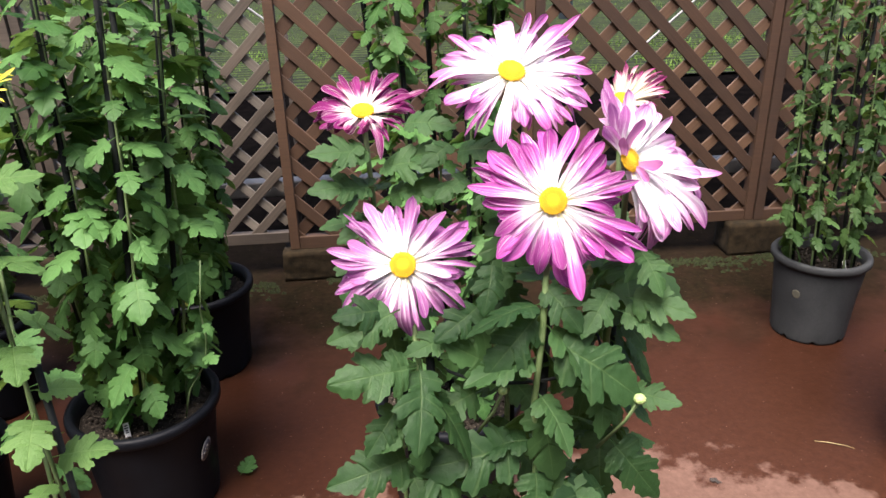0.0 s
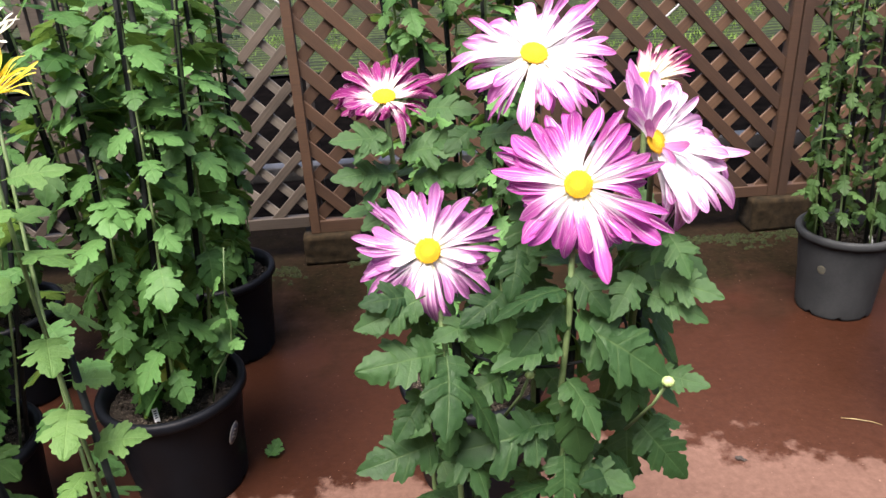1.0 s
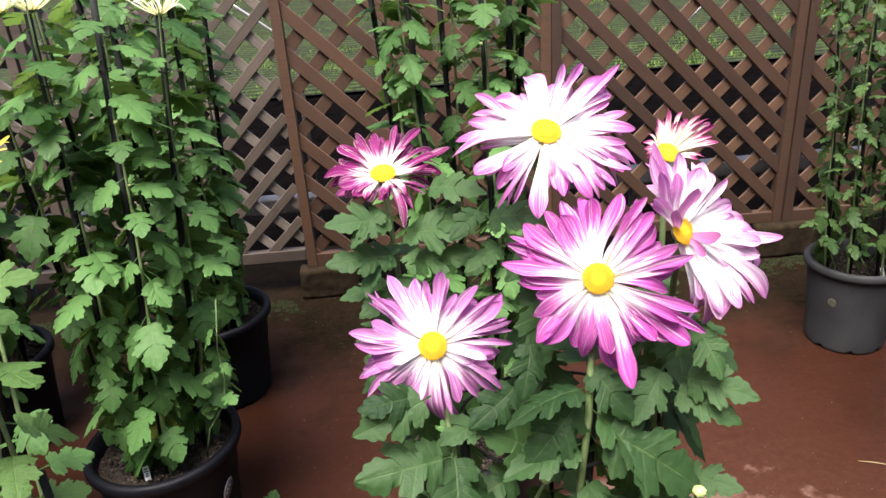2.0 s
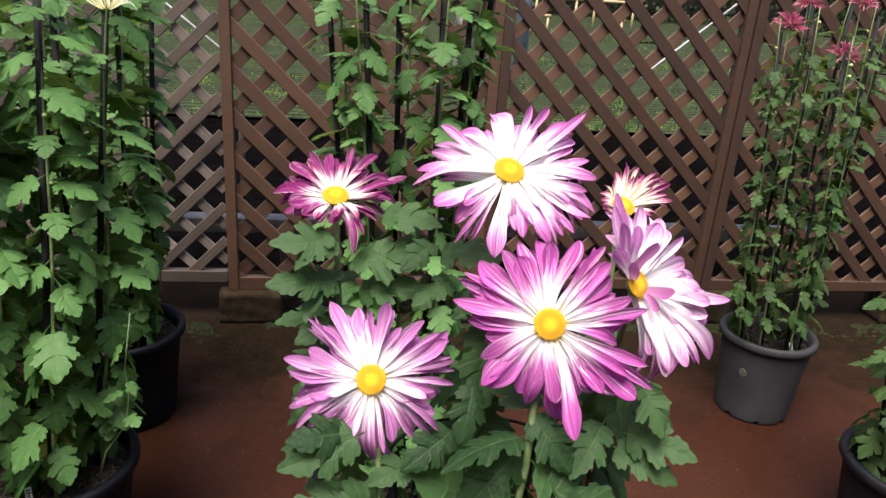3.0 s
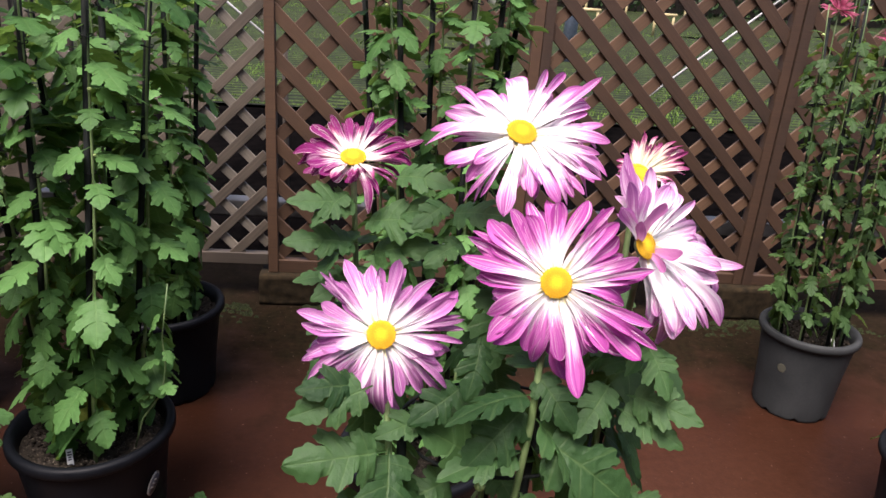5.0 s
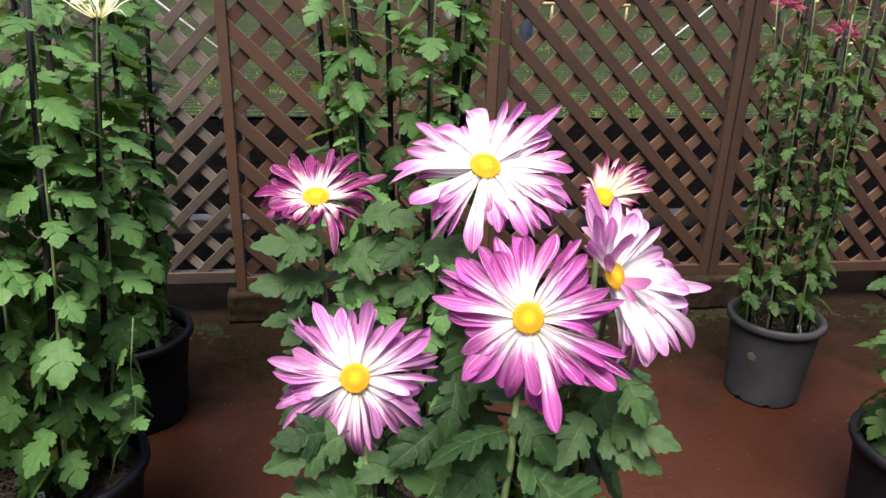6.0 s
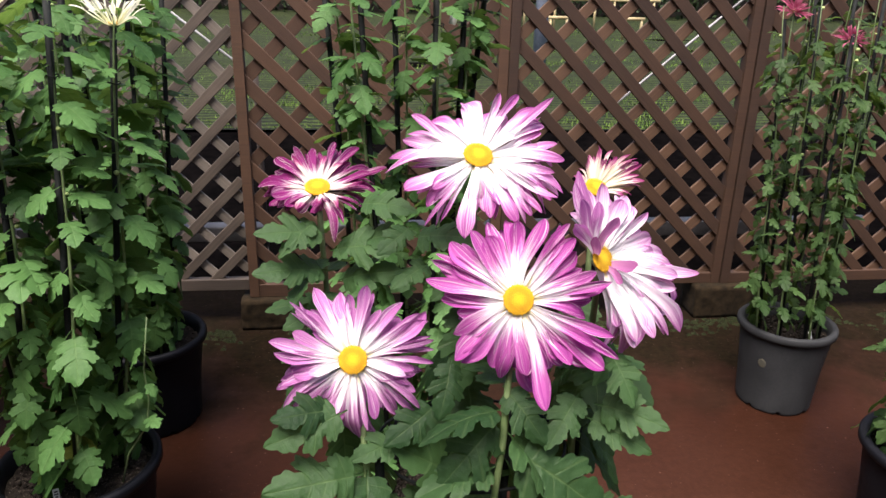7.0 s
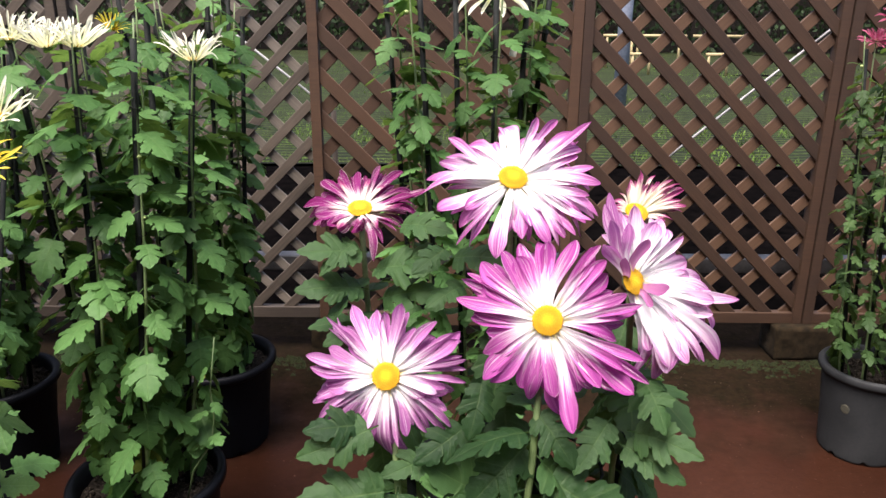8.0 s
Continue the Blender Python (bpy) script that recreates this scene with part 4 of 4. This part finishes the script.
bloom_face(bloom, on_main((0.211, 0.854, 0.955)), (0.15, -0.55, 0.83), PETAL_SPIKE, FACE_F, 29, 0.0100, (), 22, inside=PETAL_SPIKE, under=0.5, sag=0)

for foot, tip, neck in (((0.099, 0.742, 0.2), (0.120, 0.744, 0.892), (0.112, 0.722, 0.79)), ((0.020, 0.76, 0.2), (0.0, 0.778, 0.828), (0.008, 0.740, 0.73)),
                        ((0.0, 0.86, 0.2), (-0.032, 0.872, 0.944), (-0.022, 0.872, 0.75)), ((0.10, 0.84, 0.2), (0.098, 0.818, 0.982), (0.10, 0.835, 0.8)),
                        ((0.18, 0.82, 0.2), (0.184, 0.748, 0.924), (0.206, 0.815, 0.80)), ((0.20, 0.84, 0.2), (0.211, 0.858, 0.948), (0.215, 0.86, 0.8))):
    a, b, c = (on_main(p) for p in (foot, neck, tip))
    path = [a.lerp(b, k / 8) + Vector((0.003 * math.sin(2.5 * k), 0.003 * math.cos(1.9 * k), 0)) * (0 < k < 8) for k in range(9)] + [b.lerp(c, 0.35), b.lerp(c, 0.7), c]
    part("stem", tube(path, [0.0030] * 9 + [0.0028, 0.0026, 0.0029], 8), STEM, bloom)
    side = Vector((0.009, 0.020, 0))
    part("stake", tube([a + side, b + side + Vector((0, 0, 0.02))], [0.0042, 0.0042], 8), STAKE, bloom)
    leaves_on(bloom, path, KIT_MAIN, rm, 0.42, 0.84, 0.0215 if foot[0] < 0.05 else 0.0145, 0.072, (-55, 10), 0.0, (0, 0.45 if foot[1] < 0.75 else -0.1))
    if foot[1] > 0.85:
        leaves_on(bloom, path, KIT_MAIN, rm, 0.72, 0.93, 0.016, 0.064, (-30, 20), 0.0, (0, -0.5))
    leaves_on(bloom, path, KIT_MAIN, rm, 0.15, 0.45, 0.040, 0.070, (-45, 10))


def leaf_at(owner, base, tip, mesh, face=(0, -0.75, 0.65), wide=1.0):
    base, tip = Vector(base), Vector(tip)
    s = (tip - base).length * 1.08
    part("leaf", mesh, None, owner, "", axes(base, tip - base, face, (s * wide, s, s)))


# the larger leaves that show in front
FRONT = (
    ((-0.008, 0.745, 0.808), (-0.058, 0.712, 0.800)), ((0.004, 0.735, 0.755), (-0.056, 0.700, 0.769)), ((-0.012, 0.735, 0.720), (-0.040, 0.700, 0.696)),
    ((0.010, 0.735, 0.712), (0.003, 0.700, 0.674)), ((0.113, 0.735, 0.803), (0.064, 0.700, 0.772)), ((0.116, 0.716, 0.787), (0.190, 0.680, 0.756)),
    ((0.168, 0.735, 0.738), (0.173, 0.700, 0.699)), ((0.112, 0.735, 0.831), (0.139, 0.700, 0.810)), ((0.180, 0.735, 0.800), (0.217, 0.700, 0.798)),
    ((0.187, 0.735, 0.811), (0.225, 0.700, 0.823)), ((0.193, 0.735, 0.859), (0.208, 0.700, 0.841)), ((0.115, 0.735, 0.717), (0.124, 0.700, 0.647)),
    ((0.103, 0.735, 0.664), (0.014, 0.700, 0.671)), ((0.182, 0.735, 0.663), (0.222, 0.700, 0.618)),
)
MORE = (
    ((0.065, 0.765, 0.798), (0.030, 0.730, 0.789)), ((0.041, 0.765, 0.771), (0.007, 0.730, 0.775)), ((0.075, 0.765, 0.841), (0.068, 0.730, 0.814)),
    ((0.174, 0.735, 0.823), (0.145, 0.700, 0.807)), ((0.093, 0.765, 0.721), (0.044, 0.730, 0.772)), ((0.065, 0.765, 0.708), (0.011, 0.730, 0.703)),
    ((-0.001, 0.735, 0.658), (-0.069, 0.700, 0.664)), ((0.117, 0.735, 0.615), (0.162, 0.700, 0.623)), ((0.192, 0.735, 0.716), (0.221, 0.700, 0.729)),
    ((0.181, 0.735, 0.606), (0.138, 0.700, 0.625)), ((0.032, 0.735, 0.641), (0.009, 0.700, 0.638)), ((-0.014, 0.750, 0.806), (-0.050, 0.720, 0.822)),
)
for k, (base, tip) in enumerate(FRONT + MORE):
    leaf_at(bloom, on_main(base), on_main(tip), KIT_MAIN[(4 * k) % 9], (0.12 * (-1) ** k, -0.72, 0.68), 1.0)
UPPER = (
    ((-0.024, 0.85, 0.918), (-0.069, 0.82, 0.932)), ((-0.024, 0.85, 0.883), (-0.071, 0.82, 0.902)), ((-0.022, 0.85, 0.901), (0.022, 0.82, 0.927)),
    ((0.002, 0.85, 0.943), (0.040, 0.82, 0.960)), ((-0.003, 0.85, 0.907), (0.036, 0.82, 0.935)), ((-0.016, 0.85, 0.873), (0.024, 0.82, 0.902)),
    ((-0.021, 0.85, 0.852), (-0.054, 0.82, 0.850)), ((-0.034, 0.85, 0.928), (-0.060, 0.82, 0.919)), ((0.047, 0.82, 0.923), (0.086, 0.79, 0.941)),
    ((0.062, 0.82, 0.877), (0.084, 0.79, 0.906)), ((0.046, 0.82, 0.933), (0.025, 0.79, 0.928)), ((0.062, 0.82, 0.900), (0.035, 0.79, 0.900)), ((0.102, 0.82, 0.896), (0.071, 0.79, 0.884)),
)
for k, (base, tip) in enumerate(UPPER):
    leaf_at(bloom, on_main(base), on_main(tip), KIT_MAIN[(2 * k) % 9], (0.2 * (-1) ** k, -0.6, 0.75), 0.95)
ring = [on_main((0.10 + 0.085 * math.cos(t), 0.80 + 0.07 * math.sin(t), 0.735)) for t in (2 * math.pi * k / 36 for k in range(37))]
part("wire_ring", tube(ring, [0.0016] * 37, 6), STAKE, bloom, "thin black wire ring round the stems")
for place, s in (((0.186, 0.679, 0.746), 0.0052), ((0.078, 0.72, 0.735), 0.0042)):
    p = on_main(place)
    bm = bmesh.new()
    bmesh.ops.create_uvsphere(bm, u_segments=20, v_segments=12, radius=s)
    for v in bm.verts:
        a, h = math.atan2(v.co.y, v.co.x), v.co.z / s
        v.co *= 1 + 0.10 * math.cos(8 * a + 5 * h) * (1 - h * h)
        v.co.z *= 0.85
        v.co += p
    part("bud", bm, BUD, bloom, "pale green closed bud")
    part("bud_stalk", tube([p + Vector((-0.022, 0.035, -0.075)), p + Vector((-0.006, 0.012, -0.030)), p], [0.0018, 0.0016, 0.0014], 6), STEM, bloom)


# ---- tall staked chrysanthemums round it ----
def tall(name, place, label, pot_mat, stakes, kit, seed, size, step, height, lo=0.06, hi=0.995, lift=(-40, 20), turn=0.0, tag=None, old=None, radius=0.15, thick=0.0031, ph=0.25, lean=(0, 0), low=0.0, buds=4, mass=0, hang=85.0, rad=0.0055):
    ob = potted(name, place, label, pot_mat, radius, ph, seed=seed, turn=turn)
    r = random.Random(seed)
    paths = []
    for fx, fy, tx, ty, h in stakes:
        foot = Vector((fx, fy, ph - 0.04))
        tops = Vector((tx, ty, h))
        path = stake_and_stem(ob, foot, tops, r, rad, thick=thick)
        leaves_on(ob, path, kit, r, lo, hi, step, size, lift, 0.3, lean, old, hang)
        if low:
            leaves_on(ob, path, kit, r, lo + 0.02, 0.55, low, size * 0.9, (-65, -25), 0.0, lean, old, 60.0)
        paths.append(path)
        if buds:
            side_buds(ob, path, r, buds)
    if mass:
        leaf_mass(ob, paths, KIT_MASS, seed + 1, mass, size, lo)
    if tag:
        tag_parts(ob, tag[0], tag[1])
    return ob, paths


def ringed(n, r0, r1, h, seed, spread=0.0):
    q = random.Random(seed)
    out = []
    for k in range(n):
        a = 2 * math.pi * (k + 0.3 * q.random()) / n
        out.append((r0 * math.cos(a), r0 * math.sin(a), r1 * math.cos(a) + q.uniform(-0.015, 0.015), r1 * math.sin(a) + q.uniform(-0.015, 0.015), h * q.uniform(0.95, 1.06)))
    return tuple(out)


near_left, _ = tall("staked_chrysanthemum", (-0.540, 1.480, 0), "tall leafy staked chrysanthemum with cream thread-petalled blooms, black pot", POT_BLACK,
    ((0.07, 0.02, 0.162, 0.02, 1.06), (0.02, -0.07, 0.085, -0.03, 1.08), (-0.05, -0.06, -0.02, -0.02, 1.06), (-0.08, 0.02, -0.13, 0.0, 1.07), (0.03, 0.08, 0.06, 0.10, 1.12), (-0.04, 0.08, -0.06, 0.1, 1.10)),
    KIT_SIDE, 3, 0.087, 0.0225, 1.1, mass=150, thick=0.0033, lo=0.11, low=0.10, lift=(-38, 14), tag=((-0.012, -0.082, 0.222), 25), old=KIT_OLD)
tall("staked_chrysanthemum", (-0.555, 2.010, 0), "tall leafy staked chrysanthemum by the grey lattice, black pot", POT_BLACK,
    ringed(6, 0.07, 0.14, 1.15, 4), KIT_SIDE, 5, 0.090, 0.027, 1.15, mass=120, lo=0.08, low=0.075, lift=(-38, 14), old=KIT_OLD)
tall("staked_chrysanthemum", (-1.080, 1.880, 0), "tall leafy staked chrysanthemum, black pot on the wet floor", POT_BLACK,
    ringed(7, 0.08, 0.15, 1.05, 6), KIT_SIDE, 7, 0.088, 0.028, 1.1, mass=120, lo=0.16, low=0.075, lift=(-38, 14), old=KIT_OLD)
left_two, _ = tall("staked_chrysanthemum", (-0.900, 1.330, 0), "tall leafy staked chrysanthemum with a cream bloom, black pot", POT_BLACK,
    ringed(6, 0.08, 0.15, 1.04, 8), KIT_SIDE, 9, 0.092, 0.027, 1.1, mass=120, lo=0.18, low=0.075, lift=(-38, 14))
middle, _ = tall("staked_chrysanthemum", (0.080, 1.430, 0), "tall staked chrysanthemum with one white bloom, behind the pink one", POT_BLACK,
    ((-0.06, 0.03, -0.136, 0.04, 1.20), (-0.03, -0.06, -0.08, 0.0, 1.22), (0.01, 0.06, -0.02, 0.06, 1.16), (0.04, -0.06, 0.042, -0.01, 1.18), (0.07, 0.02, 0.095, 0.03, 1.20), (0.05, 0.07, 0.14, 0.06, 1.22)),
    KIT_SIDE, 11, 0.062, 0.0150, 1.2, mass=150, rad=0.0048, hang=30.0, lo=0.1, hi=0.92, lift=(-40, 15))
right, r_paths = tall("staked_chrysanthemum", (1.180, 1.980, 0), "slender staked chrysanthemum with rose blooms in a grey pot", POT_GREY,
    ((-0.09, -0.02, -0.165, 0.0, 1.05), (-0.06, -0.07, -0.10, -0.03, 1.08), (0.0, -0.09, -0.01, -0.04, 1.02), (0.06, -0.06, 0.065, -0.02, 1.1), (-0.04, 0.07, -0.06, 0.06, 1.15), (0.05, 0.07, 0.06, 0.08, 1.12), (0.09, 0.01, 0.13, 0.02, 1.1)),
    KIT_THIN, 13, 0.058, 0.0165, 1.1, rad=0.0046, hang=20.0, lo=0.10, hi=0.93, lift=(-45, 30), turn=148 + 22.5, tag=((0.012, -0.095, 0.238), 12), thick=0.0024, radius=0.130)
leaf_mass(right, r_paths, KIT_LACE, 14, 190, 0.056, 0.10, 0.90, 0.2, "crowded small dull green leaves")
tall("staked_chrysanthemum", (1.175, 1.390, 0), "leafy green chrysanthemum in a dark pot, close to its rim", POT_DARK,
    ringed(7, 0.08, 0.14, 0.62, 15), KIT_THIN, 17, 0.088, 0.0185, 0.7, hang=30.0, lean=(-0.45, -0.1), lift=(-45, 15), tag=((-0.055, -0.105, 0.245), -25), turn=30)
fore, _ = tall("staked_chrysanthemum", (-0.322, 0.715, 0), "pale green chrysanthemum stem with yellow blooms, tied to a black stake", POT_BLACK,
    ((-0.07, 0.03, -0.12, 0.02, 1.0), (-0.06, -0.05, -0.13, -0.05, 0.98)), KIT_FORE, 19, 0.058, 0.034, 1.0, lo=0.2, hi=0.97, lift=(-35, 15), radius=0.12, ph=0.2, thick=0.0030)
for z, tilt in ((1.066, 12), (0.991, -8)):
    bm = box(-0.006, 0.006, -0.0005, 0.0005, -0.012, 0.012, 0.0004)
    bmesh.ops.subdivide_edges(bm, edges=bm.edges[:], cuts=2, use_grid_fill=True)
    for v in bm.verts:
        v.co.y += 0.004 * math.cos(v.co.x * 260) + 0.002 * math.sin(v.co.z * 190)
    part("plastic_tie", bm, WHITE, middle, "small white plastic tie on a stake", pose(0.076, 0.040, z, 8, tilt, 15))
rf = random.Random(77)
stalk = [Vector((0.012 + 0.006 * math.sin(6 * q), 0.002 * math.cos(9 * q), 0.18 + 0.80 * q)) for q in (k / 12 for k in range(13))]
part("stem", tube(stalk, [0.0024 - 0.0007 * k / 12 for k in range(13)], 8), STEM, fore, "pale green ribbed stem")
part("stake", tube([(0.019, 0.004, 0.17), (0.017, 0.006, 0.79)], [0.0032, 0.0032], 8), STAKE, fore)
leaves_on(fore, stalk, KIT_FORE, rf, 0.36, 0.97, 0.019, 0.050, (-35, 15), 0.0, (0.25, -0.1))


def thread_bloom(owner, world, facing, size, mat, seed, rows=((18, 1.0, 26), (13, 0.85, 48)), width=0.078, disc=0.010):
    p = Vector(world) - owner.location
    flower(owner, p, facing, (0, 1, 0.2), size, petal_kit(mat, width, 0.6, 0.18, 0.6), rows, seed, disc)


for world, seed in (((-0.378, 1.50, 1.045), 1), ((-0.557, 1.47, 1.066), 2), ((-0.600, 1.46, 1.066), 3), ((-0.670, 1.48, 1.076), 4)):
    thread_bloom(near_left, world, (0.05, -0.12, 1), 0.062, PETAL_CREAM, seed)
thread_bloom(near_left, (-0.53, 1.55, 1.095), (0.4, -0.3, 0.8), 0.026, PETAL_YELLOW, 6)
shoot = [Vector(p) for p in ((0.085, -0.03, 0.21), (0.108, -0.038, 0.285), (0.148, -0.04, 0.345), (0.157, -0.04, 0.40), (0.155, -0.04, 0.46), (0.170, -0.035, 0.56))]
part("stem", tube(shoot, [0.0018, 0.0017, 0.0016, 0.0015, 0.0014, 0.0011], 7), STEM, near_left)
leaves_on(near_left, shoot, KIT_SIDE, random.Random(61), 0.40, 0.99, 0.030, 0.048, (-50, 10), 0.0, (0.2, -0.2))


def led_bloom(owner, foot, world, facing, size, mat, seed, stake=0.9):
    """A bloom on a stem of its own, led up a leaning stake that reaches so far up it."""
    a, b = Vector(foot) - owner.location, Vector(world) - owner.location
    path = [a.lerp(b, q) + Vector((0.005 * math.sin(6 * q), 0.004 * math.cos(5 * q), 0)) * math.sin(math.pi * q) for q in (k / 10 for k in range(11))]
    part("stem", tube(path, [0.0027 - 0.0008 * k / 10 for k in range(11)], 7), STEM, owner)
    side = Vector((0.011, 0.006, 0))
    part("stake", tube([a + side, a.lerp(b, stake) + side], [0.0042, 0.0042], 8), STAKE, owner)
    leaves_on(owner, path, KIT_SIDE, random.Random(seed), 0.25, 0.86, 0.034, 0.062, (-40, 10), 0.0)
    thread_bloom(owner, world, facing, size, mat, seed)


led_bloom(left_two, (-0.790, 1.335, 0.215), (-0.634, 1.349, 0.967), (0.15, -0.5, 0.85), 0.062, PETAL_CREAM, 7)
led_bloom(fore, (-0.372, 0.760, 0.175), (-0.418, 0.935, 0.972), (0.25, -0.35, 0.9), 0.046, PETAL_YELLOW, 8, 0.35)
thread_bloom(middle, (0.122, 1.46, 1.160), (0.05, -0.35, 0.9), 0.062, PETAL_CREAM, 9, ((13, 1.0, -28), (10, 0.9, 10)), 0.17)
for world, seed in (((1.033, 1.98, 1.07), 1), ((1.178, 1.96, 1.008), 2), ((1.205, 1.98, 1.13), 3), ((1.075, 1.99, 1.12), 4)):
    thread_bloom(right, world, (0.05, -0.3, 1), 0.040, PETAL_ROSE, seed, ((20, 1.0, -8), (20, 0.9, 22), (16, 0.75, 48), (10, 0.6, 70)), 0.10, 0.004)
    p = Vector(world) - right.location
    part("stem", tube([p + Vector((0.01, 0.01, -0.22)), p + Vector((0.004, 0, -0.1)), p], [0.0018, 0.0016, 0.0015], 6), STEM, right)

# marks on the pots
tilted = axes((0.1208, -0.0535, 0.150), (0.30, 0.47, 1), (0.91, -0.40, -0.09), (0.80, 1.55, 1))
sticker = part("sticker", lathe([(0.0005, 0.0), (0.016, 0.0), (0.016, 0.0008), (0.0005, 0.0008)], 32), STICKER, near_left, "oval grey sticker on the pot's side", tilted)
part("print", lathe([(0.0005, 0.0011), (0.0132, 0.0011), (0.0132, 0.0016), (0.0005, 0.0016)], 32), INK, sticker, "dark worn oval of print")
for k in range(3):
    part("print", box(-0.008 + 0.002 * k, 0.006, -0.006 + 0.005 * k, -0.0035 + 0.005 * k, 0.0018, 0.0023), STICKER, sticker)


def gum_mesh(r0, slope, z0, turn, size):
    """A worn stain of glue that follows the pot's curved side."""
    bm = bmesh.new()
    rings = []
    for q, lift in ((0.02, 0.0006), (0.6, 0.0006), (0.9, 0.0005), (1.0, -0.0004)):
        ring = []
        for k in range(20):
            a = 2 * math.pi * k / 20
            d = size * q * (1 + 0.14 * noise.noise(Vector((math.cos(a) * 1.7, math.sin(a) * 1.7, 3))))
            z = z0 + d * math.sin(a) * 1.1
            r1 = r0 + slope * (z - z0) + lift
            b = turn + d * math.cos(a) / r0
            ring.append(bm.verts.new((r1 * math.cos(b), r1 * math.sin(b), z)))
        rings.append(ring)
    bm.faces.new(rings[0])
    for a, b in zip(rings, rings[1:]):
        for k in range(20):
            bm.faces.new((a[k], b[k], b[(k + 1) % 20], a[(k + 1) % 20]))
    bmesh.ops.recalc_face_normals(bm, faces=bm.faces[:])
    return bm


part("old_gum", gum_mesh(0.1119, 0.107, 0.152, math.atan2(-0.0638, -0.0922), 0.0125), FOIL, right, "yellowish mark where a label was")



# ---- small things on the floor ----
fallen = part("fallen_leaf", leaf_mesh(LEAF_SIDE, 140, width=0.9, depth=0.4, droop=-0.2), None, at=axes((-0.383, 1.505, 0.010), (0.45, 0.9, 0.02), (0, -0.1, 1), (0.055, 0.055, 0.055)))
tagged(fallen, "single green leaf fallen on the wet floor", "leaf")
tagged(part("twig", tube([(0.925, 1.485, 0.0025), (0.95, 1.476, 0.004), (0.985, 1.462, 0.003), (1.0, 1.45, 0.0025)], [0.0005, 0.0008, 0.0007, 0.0004], 6), STRAW), "dry straw twig lying on the floor", "twig")
tagged(part("dead_leaf", leaf_mesh(BARK, 141, width=0.5, depth=0.2, droop=0.3), None, at=axes((0.630, 1.385, 0.006), (1, -0.1, 0.0), (0, 0, 1), (0.034, 0.034, 0.03))), "small brown dead leaf on the floor", "leaf")
